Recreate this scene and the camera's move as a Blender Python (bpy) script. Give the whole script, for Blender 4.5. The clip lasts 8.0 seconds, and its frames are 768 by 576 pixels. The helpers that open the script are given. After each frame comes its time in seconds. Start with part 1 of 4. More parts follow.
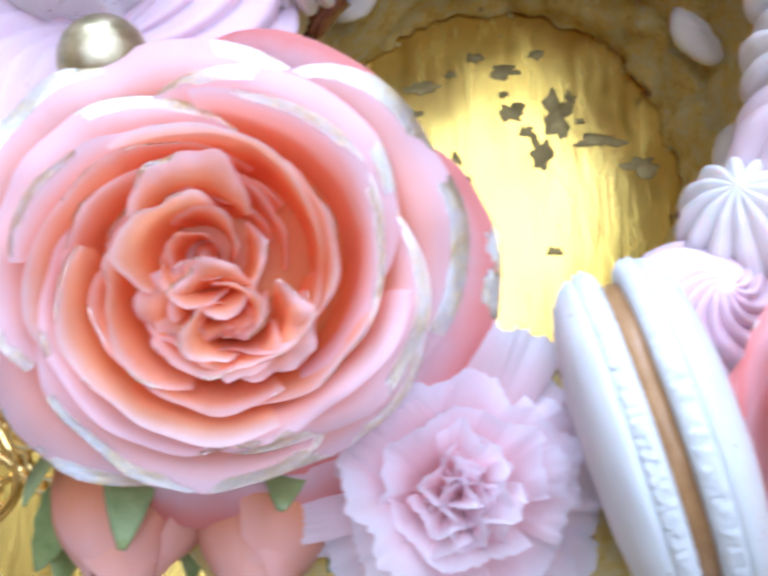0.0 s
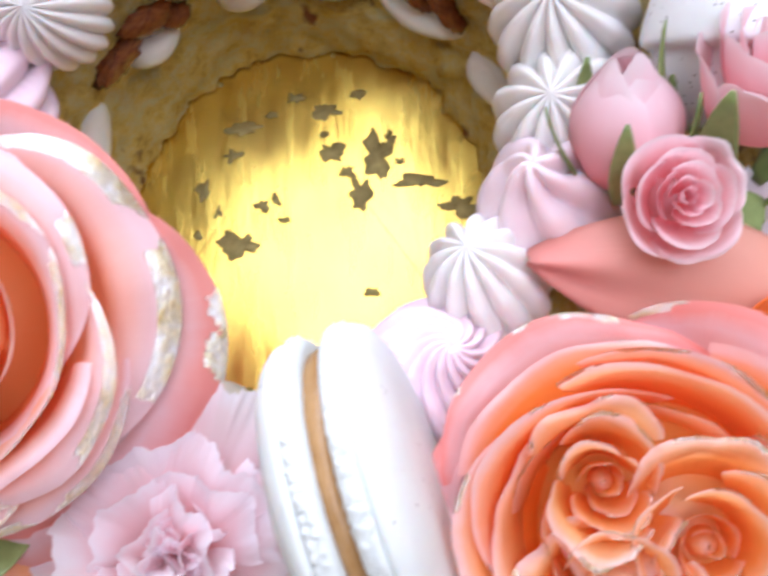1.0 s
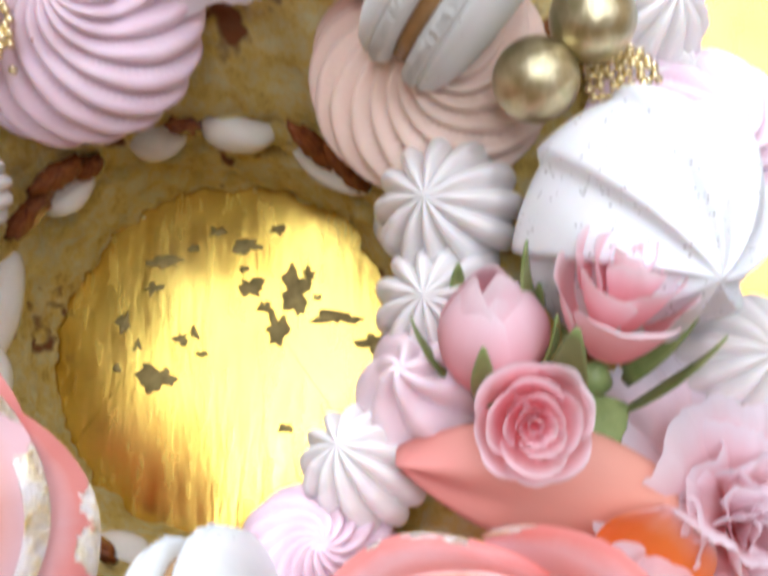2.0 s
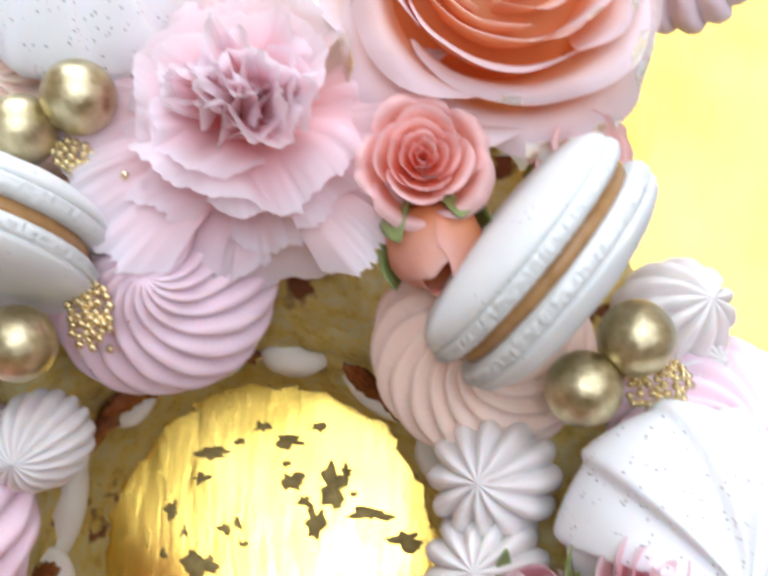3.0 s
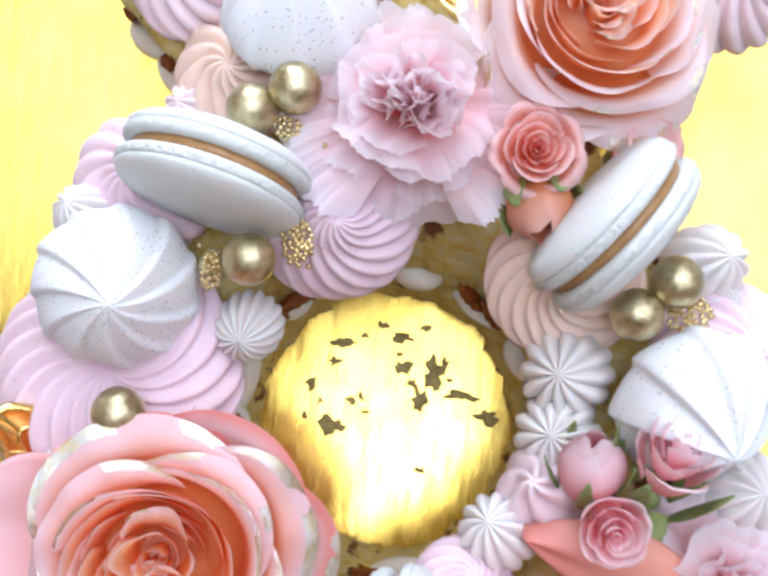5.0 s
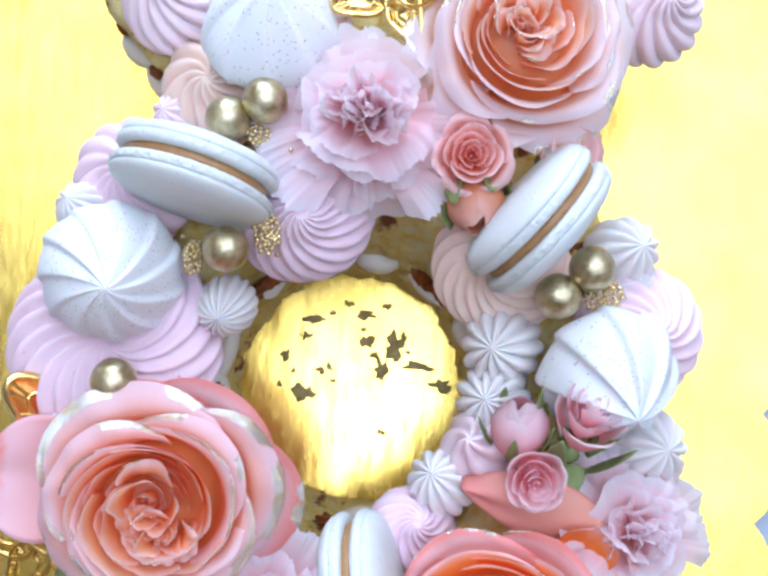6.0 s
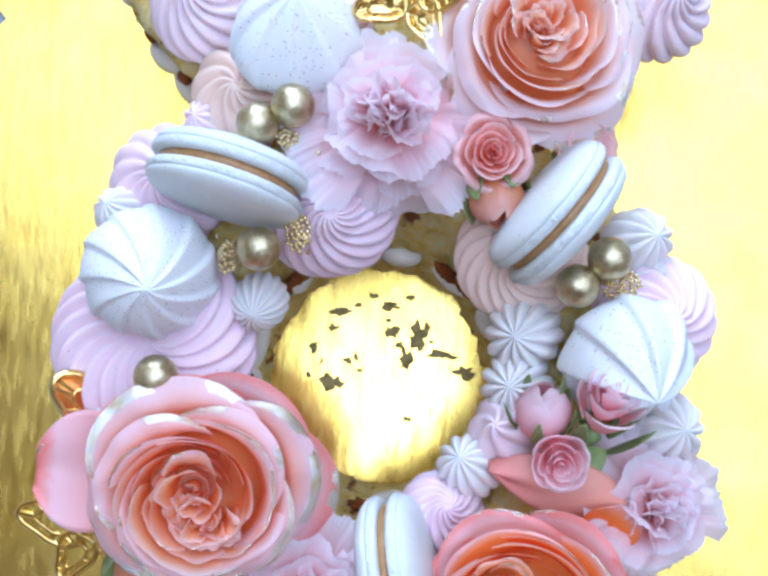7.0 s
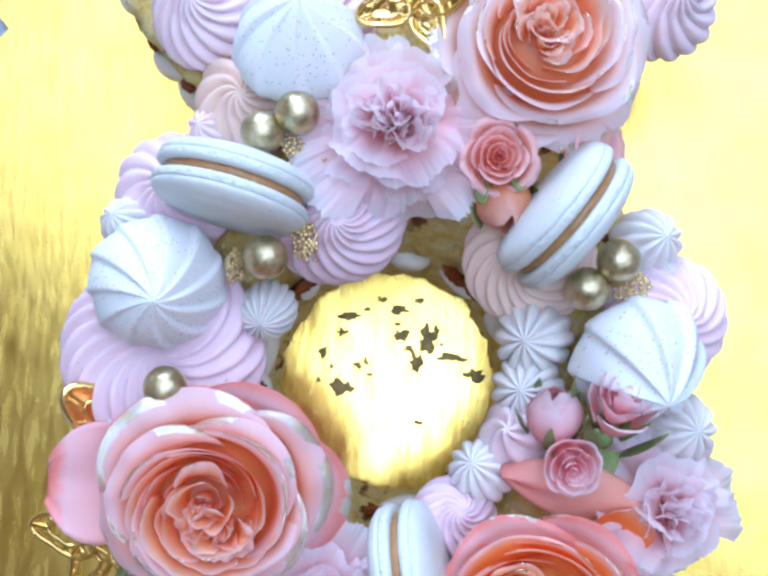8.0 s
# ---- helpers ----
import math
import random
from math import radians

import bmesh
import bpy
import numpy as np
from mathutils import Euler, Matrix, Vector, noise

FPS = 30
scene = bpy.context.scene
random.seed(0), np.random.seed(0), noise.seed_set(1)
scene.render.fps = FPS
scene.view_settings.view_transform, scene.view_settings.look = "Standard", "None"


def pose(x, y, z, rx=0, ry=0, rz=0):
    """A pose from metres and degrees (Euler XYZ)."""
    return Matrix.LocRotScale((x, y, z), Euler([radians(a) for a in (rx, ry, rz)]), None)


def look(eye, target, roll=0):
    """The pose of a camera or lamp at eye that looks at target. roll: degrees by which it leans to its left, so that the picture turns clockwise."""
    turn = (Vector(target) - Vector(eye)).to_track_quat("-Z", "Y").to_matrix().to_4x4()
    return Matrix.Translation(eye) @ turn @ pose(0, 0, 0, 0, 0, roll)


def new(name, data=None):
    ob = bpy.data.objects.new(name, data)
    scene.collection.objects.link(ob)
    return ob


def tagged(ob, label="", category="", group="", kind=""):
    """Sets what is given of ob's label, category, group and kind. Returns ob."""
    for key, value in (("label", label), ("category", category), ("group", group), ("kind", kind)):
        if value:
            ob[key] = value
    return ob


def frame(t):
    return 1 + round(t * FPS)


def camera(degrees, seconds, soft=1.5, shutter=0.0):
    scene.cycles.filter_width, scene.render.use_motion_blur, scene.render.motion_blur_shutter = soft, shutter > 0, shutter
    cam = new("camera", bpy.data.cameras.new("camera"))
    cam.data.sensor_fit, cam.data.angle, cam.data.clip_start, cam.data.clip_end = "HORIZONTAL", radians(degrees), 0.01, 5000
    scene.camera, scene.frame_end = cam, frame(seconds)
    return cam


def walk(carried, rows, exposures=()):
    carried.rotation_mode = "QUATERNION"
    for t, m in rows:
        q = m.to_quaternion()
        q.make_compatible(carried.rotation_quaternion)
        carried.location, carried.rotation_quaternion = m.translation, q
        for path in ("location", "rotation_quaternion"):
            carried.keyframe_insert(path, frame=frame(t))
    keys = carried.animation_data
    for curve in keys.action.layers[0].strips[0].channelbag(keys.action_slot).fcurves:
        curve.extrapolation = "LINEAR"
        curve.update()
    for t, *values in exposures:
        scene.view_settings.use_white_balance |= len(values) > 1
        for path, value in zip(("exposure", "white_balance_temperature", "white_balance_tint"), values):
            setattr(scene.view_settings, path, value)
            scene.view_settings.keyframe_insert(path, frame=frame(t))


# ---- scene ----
cam = camera(38.2, 8.0, soft=3.0, shutter=0.5)
PATH = [
    (0, (0.003, 0.023, 0.22), (-0.018, 0.373, -1.749), -4.2),
    (0.5, (0.025, 0.025, 0.222), (-0.01, 0.372, -1.747), -7.0),
    (1, (0.041, 0.031, 0.221), (0.012, 0.378, -1.748), -5.9),
    (1.5, (0.056, 0.039, 0.222), (0.019, 0.393, -1.746), -7.0),
    (1.7, (0.06, 0.045, 0.223), (0.019, 0.4, -1.745), -7.4),
    (2.8, (0.052, 0.088, 0.252), (0.044, 0.475, -1.71), 1.3),
    (3, (0.047, 0.093, 0.254), (0.041, 0.487, -1.707), 1.7),
    (3.5, (0.031, 0.099, 0.266), (-0.007, 0.499, -1.694), -1.5),
    (4, (0.018, 0.093, 0.278), (-0.038, 0.458, -1.688), -3.4),
    (4.5, (0.02, 0.086, 0.303), (-0.032, 0.362, -1.677), -4.5),
    (6, (0.037, 0.086, 0.372), (0.006, 0.253, -1.621), -4.3),
    (6.5, (0.035, 0.084, 0.381), (-0.004, 0.23, -1.613), -9.5),
    (7, (0.032, 0.087, 0.386), (-0.012, 0.225, -1.609), -12.8),
    (7.5, (0.03, 0.09, 0.386), (-0.022, 0.218, -1.609), -18.1),
    (8, (0.032, 0.091, 0.385), (-0.028, 0.214, -1.61), -22.2),
]
# ---------------------------------------------------------------- light and room
walk(cam, [(t, look(eye, target, roll)) for t, eye, target, roll in PATH], exposures=[(0.0, 0.20, 4950, 12), (1.0, 0.20, 5750, 12), (1.7, 0.14, 6000, 11), (3.0, -0.06, 6000, 10), (4.5, -0.04, 5900, 10), (6.0, -0.14, 5150, 9), (8.0, -0.22, 4800, 8)])

world = bpy.data.worlds.new("world")
scene.world = world
world.use_nodes = True
world.node_tree.nodes["Background"].inputs["Color"].default_value = (0.75, 0.82, 1.0, 1)
world.node_tree.nodes["Background"].inputs["Strength"].default_value = 0.3


def area_lamp(name, m, sx, sy, power, colour):
    d = bpy.data.lights.new(name, "AREA")
    d.shape, d.size, d.size_y, d.energy, d.color = "RECTANGLE", sx, sy, power, colour
    ob = new(name, d)
    ob.matrix_world = m
    return ob


area_lamp("ceiling_panel_lamp", pose(0.41, 0.75, 1.586, 0, 0, -22), 2.4, 1.7, 38, (0.88, 0.91, 1.0))
# added small lamp, placed so the foil in the loop shows a white highlight
area_lamp("foil_highlight_lamp", pose(0.03, -0.07, 1.560), 0.30, 0.30, 5.0, (0.90, 0.92, 1.0))
# cool key light from the north, set in an added window opening
area_lamp("north_key_lamp", pose(-0.40, 2.56, 1.08, -90, 0, 0), 1.4, 0.86, 66, (0.84, 0.90, 1.0))

# ---------------------------------------------------------------- materials


def material(name):
    m = bpy.data.materials.new(name)
    m.use_nodes = True
    nt = m.node_tree
    return m, nt, nt.nodes["Principled BSDF"]


def node(nt, kind, **inputs):
    n = nt.nodes.new(kind)
    for k, v in inputs.items():
        n.inputs[k.replace("_", " ")].default_value = v
    return n


def ramp(nt, source, stops):
    r = nt.nodes.new("ShaderNodeValToRGB")
    els = r.color_ramp.elements
    while len(els) < len(stops):
        els.new(0.5)
    for e, (p, c) in zip(els, stops):
        e.position, e.color = p, (*c, 1)
    nt.links.new(source, r.inputs["Fac"])
    return r.outputs["Color"]


def coords(nt, which="Object", scale=(1, 1, 1)):
    t = nt.nodes.new("ShaderNodeTexCoord")
    mp = nt.nodes.new("ShaderNodeMapping")
    mp.inputs["Scale"].default_value = scale
    nt.links.new(t.outputs[which], mp.inputs["Vector"])
    return mp.outputs["Vector"]


def noise_of(nt, vec, scale, detail=4.0, rough=0.6):
    n = node(nt, "ShaderNodeTexNoise", Scale=scale, Detail=detail, Roughness=rough)
    nt.links.new(vec, n.inputs["Vector"])
    return n.outputs["Fac"]


def bump(nt, bs, height, strength, distance):
    b = node(nt, "ShaderNodeBump", Strength=strength, Distance=distance)
    nt.links.new(height, b.inputs["Height"])
    nt.links.new(b.outputs["Normal"], bs.inputs["Normal"])
    return b


def math2(nt, op, a, b):
    n = nt.nodes.new("ShaderNodeMath")
    n.operation = op
    for i, x in enumerate((a, b)):
        if isinstance(x, (int, float)):
            n.inputs[i].default_value = x
        else:
            nt.links.new(x, n.inputs[i])
    return n.outputs[0]


def mix_colour(nt, fac, a, b):
    n = nt.nodes.new("ShaderNodeMix")
    n.data_type = "RGBA"
    for k, x in ((0, fac), (6, a), (7, b)):
        if isinstance(x, (int, float)):
            n.inputs[k].default_value = x
        elif isinstance(x, tuple):
            n.inputs[k].default_value = (*x, 1)
        else:
            nt.links.new(x, n.inputs[k])
    return n.outputs[2]


def plain(name, c1, c2, scale, rough=0.5, bump_s=0.2, bump_d=0.0005, metal=0.0, sub=0.0):
    m, nt, bs = material(name)
    v = coords(nt)
    n = noise_of(nt, v, scale)
    nt.links.new(ramp(nt, n, [(0.3, c1), (0.7, c2)]), bs.inputs["Base Color"])
    bs.inputs["Roughness"].default_value = rough
    bs.inputs["Metallic"].default_value = metal
    if sub:
        bs.inputs["Subsurface Weight"].default_value = sub
        bs.inputs["Subsurface Radius"].default_value = (1.0, 0.6, 0.4)
        bs.inputs["Subsurface Scale"].default_value = 0.003
    bump(nt, bs, noise_of(nt, v, scale * 6), bump_s, bump_d)
    return m


def foil_material():
    """Gold foil card: a mirror with fine crinkles, drawn out one way."""
    m, nt, bs = material("gold_foil")
    v = coords(nt)
    fine = noise_of(nt, coords(nt, "Object", (1.0, 0.22, 1.0)), 300, 5)
    wide = noise_of(nt, v, 28, 2)
    bs.inputs["Metallic"].default_value = 1.0
    nt.links.new(ramp(nt, wide, [(0.3, (0.86, 0.60, 0.105)), (0.7, (0.91, 0.67, 0.16))]), bs.inputs["Base Color"])
    nt.links.new(ramp(nt, fine, [(0.3, (0.17,) * 3), (0.7, (0.32,) * 3)]), bs.inputs["Roughness"])
    h = math2(nt, "ADD", fine, math2(nt, "MULTIPLY", wide, 3.0))
    bump(nt, bs, h, 0.22, 0.0006)
    return m


def gold_material(name, c1, c2, rough, scale=500):
    m, nt, bs = material(name)
    v = coords(nt)
    n = noise_of(nt, v, scale, 5)
    bs.inputs["Metallic"].default_value = 1.0
    nt.links.new(ramp(nt, n, [(0.35, c1), (0.65, c2)]), bs.inputs["Base Color"])
    nt.links.new(ramp(nt, n, [(0.3, (rough - 0.08,) * 3), (0.7, (rough + 0.1,) * 3)]), bs.inputs["Roughness"])
    bump(nt, bs, n, 0.5, 0.0006)
    return m


def petal_material(name, stops, leaf=0.0, vein=0.04, trans=0.42, reach_most=0.095):
    """Petal: base to lip colour along the petal, fine veins, light passing through; leaf: how much gold leaf clings to the lip."""
    m, nt, bs = material(name)
    tc = nt.nodes.new("ShaderNodeTexCoord")
    sep = nt.nodes.new("ShaderNodeSeparateXYZ")
    nt.links.new(tc.outputs["UV"], sep.inputs[0])
    info = nt.nodes.new("ShaderNodeObjectInfo")
    shift = nt.nodes.new("ShaderNodeVectorMath")
    shift.operation = "ADD"
    nt.links.new(tc.outputs["UV"], shift.inputs[0])
    nt.links.new(info.outputs["Random"], shift.inputs[1])
    mp = nt.nodes.new("ShaderNodeMapping")
    mp.inputs["Scale"].default_value = (26, 1.6, 1)
    nt.links.new(shift.outputs[0], mp.inputs["Vector"])
    veins = noise_of(nt, mp.outputs["Vector"], 1.0, 3)
    cloud = noise_of(nt, shift.outputs[0], 2.5, 3)
    along = math2(nt, "ADD", sep.outputs["Y"], math2(nt, "MULTIPLY", math2(nt, "SUBTRACT", cloud, 0.5), 0.35))
    along = math2(nt, "ADD", along, math2(nt, "MULTIPLY", math2(nt, "SUBTRACT", veins, 0.5), vein * 2))
    col = ramp(nt, along, stops)
    nt.links.new(col, bs.inputs["Base Color"])
    bs.inputs["Roughness"].default_value = 0.5
    bs.inputs["Specular IOR Level"].default_value = 0.3
    bump(nt, bs, veins, 0.25, 0.0004)
    tr = nt.nodes.new("ShaderNodeBsdfTranslucent")
    nt.links.new(col, tr.inputs["Color"])
    mixed = nt.nodes.new("ShaderNodeMixShader")
    mixed.inputs[0].default_value = trans
    nt.links.new(bs.outputs[0], mixed.inputs[1])
    nt.links.new(tr.outputs[0], mixed.inputs[2])
    out = nt.nodes["Material Output"]
    last = mixed.outputs[0]
    if leaf:
        g = node(nt, "ShaderNodeBsdfPrincipled", Metallic=1.0, Roughness=0.24)
        mp2 = nt.nodes.new("ShaderNodeMapping")
        mp2.inputs["Scale"].default_value = (6, 4, 1)
        nt.links.new(shift.outputs[0], mp2.inputs["Vector"])
        crinkle = noise_of(nt, mp2.outputs["Vector"], 3.0, 6, 0.75)
        nt.links.new(ramp(nt, crinkle, [(0.34, (0.80, 0.62, 0.26)), (0.46, (0.95, 0.88, 0.66)), (0.58, (0.98, 0.97, 0.95))]), g.inputs["Base Color"])
        bump(nt, g, crinkle, 0.8, 0.0012)
        line = nt.nodes.new("ShaderNodeMapping")
        line.inputs["Scale"].default_value = (1.0, 0.12, 1.0)
        nt.links.new(shift.outputs[0], line.inputs["Vector"])
        patch = noise_of(nt, line.outputs["Vector"], 3.4, 2, 0.5)
        width = math2(nt, "MULTIPLY", math2(nt, "SUBTRACT", patch, 0.66 - leaf * 0.4), 1.6)
        ragged = math2(nt, "MULTIPLY", math2(nt, "SUBTRACT", crinkle, 0.5), 0.35)
        reach = math2(nt, "MINIMUM", math2(nt, "ADD", width, ragged), reach_most)
        mask = math2(nt, "GREATER_THAN", math2(nt, "ADD", sep.outputs["Y"], reach), 1.0)
        mx = nt.nodes.new("ShaderNodeMixShader")
        nt.links.new(mask, mx.inputs[0])
        nt.links.new(last, mx.inputs[1])
        nt.links.new(g.outputs[0], mx.inputs[2])
        last = mx.outputs[0]
    nt.links.new(last, out.inputs["Surface"])
    return m


def cream_material(name, c1, c2, specks=0.0, speck_colour=(0.12, 0.09, 0.05), speck_scale=420, rough=0.5):
    m, nt, bs = material(name)
    v = coords(nt)
    n = noise_of(nt, v, 90, 4)
    col = ramp(nt, n, [(0.3, c1), (0.7, c2)])
    if specks:
        vo = node(nt, "ShaderNodeTexVoronoi", Scale=speck_scale)
        vo.inputs["Randomness"].default_value = 1.0
        nt.links.new(coords(nt, "Object", (1.0, 1.6, 1.0)), vo.inputs["Vector"])
        dot = math2(nt, "LESS_THAN", vo.outputs["Distance"], 0.17)
        rare = math2(nt, "GREATER_THAN", noise_of(nt, v, 170, 2), 1.0 - specks)
        col = mix_colour(nt, math2(nt, "MULTIPLY", dot, rare), col, speck_colour)
    nt.links.new(col, bs.inputs["Base Color"])
    bs.inputs["Roughness"].default_value = rough
    bs.inputs["Subsurface Weight"].default_value = 0.3
    bs.inputs["Subsurface Radius"].default_value = (1.0, 0.6, 0.4)
    bs.inputs["Subsurface Scale"].default_value = 0.0025
    bump(nt, bs, noise_of(nt, v, 500, 4), 0.25, 0.0003)
    return m


def sponge_material():
    m, nt, bs = material("sponge_cake")
    v = coords(nt)
    big = noise_of(nt, v, 210, 8, 0.75)
    col = ramp(nt, big, [(0.31, (0.64, 0.38, 0.06)), (0.45, (0.97, 0.72, 0.18)), (0.64, (0.98, 0.87, 0.44))])
    stain = noise_of(nt, coords(nt, "Object", (1, 1, 0.6)), 75, 3)
    mask = ramp(nt, stain, [(0.60, (0, 0, 0)), (0.65, (1, 1, 1))])
    nt.links.new(mix_colour(nt, mask, col, (0.30, 0.10, 0.025)), bs.inputs["Base Color"])
    bs.inputs["Roughness"].default_value = 0.85
    bump(nt, bs, noise_of(nt, v, 380, 6, 0.75), 1.0, 0.003)
    return m


FOIL = foil_material()
SPONGE = sponge_material()
JAM = plain("jam", (0.17, 0.035, 0.008), (0.34, 0.10, 0.02), 500, 0.25, 0.4, 0.001)
FILLING_CREAM = cream_material("filling_cream", (0.78, 0.72, 0.60), (0.86, 0.81, 0.70))
PINK_CREAM = cream_material("pink_buttercream", (0.81, 0.61, 0.68), (0.85, 0.67, 0.73), 0.36, (0.55, 0.25, 0.22), 300)
BLUSH_CREAM = cream_material("blush_buttercream", (0.83, 0.66, 0.70), (0.87, 0.71, 0.74))
# blush cream with the warm bounce of the gold foil put into its colour
GOLD_BOUNCE_CREAM = cream_material("gold_bounce_buttercream", (0.88, 0.66, 0.54), (0.91, 0.71, 0.60))
WHITE_CREAM = cream_material("white_buttercream", (0.82, 0.78, 0.75), (0.86, 0.82, 0.79))
MERINGUE = cream_material("meringue", (0.78, 0.79, 0.80), (0.83, 0.84, 0.85), 0.55, (0.20, 0.18, 0.15), 760, 0.55)
SHELL = cream_material("macaron_shell", (0.64, 0.665, 0.645), (0.71, 0.73, 0.71), 0.44, (0.46, 0.46, 0.43), 520, rough=0.58)
FOOT = plain("macaron_foot", (0.68, 0.70, 0.67), (0.73, 0.75, 0.73), 260, 0.6, 0.5, 0.0003)
CARAMEL = plain("caramel", (0.32, 0.165, 0.055), (0.44, 0.25, 0.10), 260, 0.22, 0.3, 0.0006)
GOLD_BALL = gold_material("gold_lustre", (0.44, 0.38, 0.21), (0.70, 0.62, 0.40), 0.38, 330)
GOLD_BEAD = gold_material("gold_pearl", (0.78, 0.66, 0.38), (0.88, 0.76, 0.48), 0.18)
GOLD_PLATE = gold_material("gold_plate", (0.85, 0.60, 0.16), (0.95, 0.74, 0.28), 0.16, 120)
COPPER = gold_material("copper_plate", (0.72, 0.24, 0.05), (0.85, 0.36, 0.10), 0.35, 120)
LEAF = plain("green_leaf", (0.14, 0.20, 0.05), (0.30, 0.36, 0.13), 160, 0.45, 0.4, 0.0006)
BARE = plain("bare_patch", (0.24, 0.18, 0.06), (0.46, 0.36, 0.13), 300, 0.45, 0.5, 0.0005, 0.5)
STEM = plain("dark_stem", (0.02, 0.018, 0.015), (0.06, 0.05, 0.03), 200, 0.7)
ROSE_CORAL = petal_material("coral_rose_petal", [(0.0, (0.98, 0.34, 0.12)), (0.54, (0.97, 0.42, 0.22)), (0.77, (0.96, 0.56, 0.47)), (0.97, (0.95, 0.72, 0.75))], 0.31)
ROSE_CORAL_IN = petal_material("coral_inner_petal", [(0.0, (0.99, 0.32, 0.08)), (0.60, (0.99, 0.42, 0.16)), (0.84, (0.98, 0.54, 0.33)), (1.0, (0.97, 0.76, 0.73))], 0.20, trans=0.55, reach_most=0.04)
ROSE_CORAL_OUT = petal_material("coral_outer_petal", [(0.0, (0.95, 0.45, 0.36)), (0.4, (0.95, 0.57, 0.54)), (0.78, (0.95, 0.67, 0.70)), (0.96, (0.93, 0.36, 0.32))], 0.05)
ROSE_ORANGE = petal_material("orange_rose_petal", [(0.0, (0.98, 0.20, 0.01)), (0.6, (0.98, 0.33, 0.07)), (0.84, (0.97, 0.48, 0.30)), (0.98, (0.96, 0.64, 0.62))], 0.24, reach_most=0.09)
ROSE_ORANGE_IN = petal_material("orange_inner_petal", [(0.0, (0.99, 0.36, 0.07)), (0.60, (0.99, 0.48, 0.14)), (0.84, (0.98, 0.59, 0.32)), (1.0, (0.97, 0.74, 0.68))], 0.25, trans=0.55, reach_most=0.07)
ROSE_FOLD = petal_material("folded_petal", [(0.0, (0.93, 0.50, 0.36)), (0.5, (0.94, 0.55, 0.44)), (0.95, (0.92, 0.42, 0.36))], 0.0)
ROSE_PALE = petal_material("pale_rose_petal", [(0.0, (0.98, 0.40, 0.14)), (0.48, (0.97, 0.54, 0.32)), (0.70, (0.97, 0.74, 0.66)), (0.92, (0.95, 0.84, 0.87))], 0.19, reach_most=0.09)
ROSE_PALE_IN = petal_material("pale_inner_petal", [(0.0, (0.99, 0.44, 0.16)), (0.58, (0.99, 0.56, 0.30)), (0.84, (0.98, 0.68, 0.52)), (1.0, (0.97, 0.82, 0.80))], 0.20, trans=0.55, reach_most=0.06)
SPRAY = petal_material("spray_rose_petal", [(0.0, (0.95, 0.26, 0.11)), (0.5, (0.96, 0.46, 0.35)), (0.9, (0.96, 0.68, 0.66))], 0.0)
SPRAY_PINK = petal_material("pink_bud_petal", [(0.0, (0.95, 0.36, 0.38)), (0.45, (0.96, 0.54, 0.57)), (0.85, (0.96, 0.72, 0.76)), (1.0, (0.94, 0.80, 0.82))], 0.0)
BUD_ORANGE = petal_material("orange_bud_petal", [(0.0, (0.80, 0.30, 0.08)), (0.6, (0.90, 0.40, 0.18)), (0.97, (0.93, 0.58, 0.48))], 0.0)
CARNATION_IN = petal_material("carnation_inner_petal", [(0.0, (0.98, 0.46, 0.44)), (0.4, (0.98, 0.66, 0.66)), (0.75, (0.97, 0.77, 0.80)), (1.0, (0.96, 0.90, 0.94))], 0.0, 0.02, 0.55)
CARNATION = petal_material("carnation_petal", [(0.0, (0.97, 0.44, 0.40)), (0.28, (0.97, 0.64, 0.60)), (0.55, (0.97, 0.75, 0.75)), (0.84, (0.96, 0.82, 0.85)), (0.99, (0.96, 0.91, 0.95))], 0.0, 0.02, 0.5)
GREY_TABLE = plain("grey_laminate", (0.36, 0.42, 0.55), (0.42, 0.48, 0.60), 30, 0.5)
# unseen room surfaces: tones picked to bounce warm fill into the shadows
WALL_FILL_TONE = plain("wall_fill_tone", (0.76, 0.60, 0.38), (0.82, 0.66, 0.43), 3, 0.8)
CEILING_FILL_TONE = plain("ceiling_fill_tone", (0.46, 0.38, 0.27), (0.52, 0.44, 0.32), 3, 0.85)
FLOOR_MAT = plain("floor_fill_tone", (0.42, 0.34, 0.25), (0.50, 0.42, 0.32), 6, 0.5)

# ---------------------------------------------------------------- mesh helpers


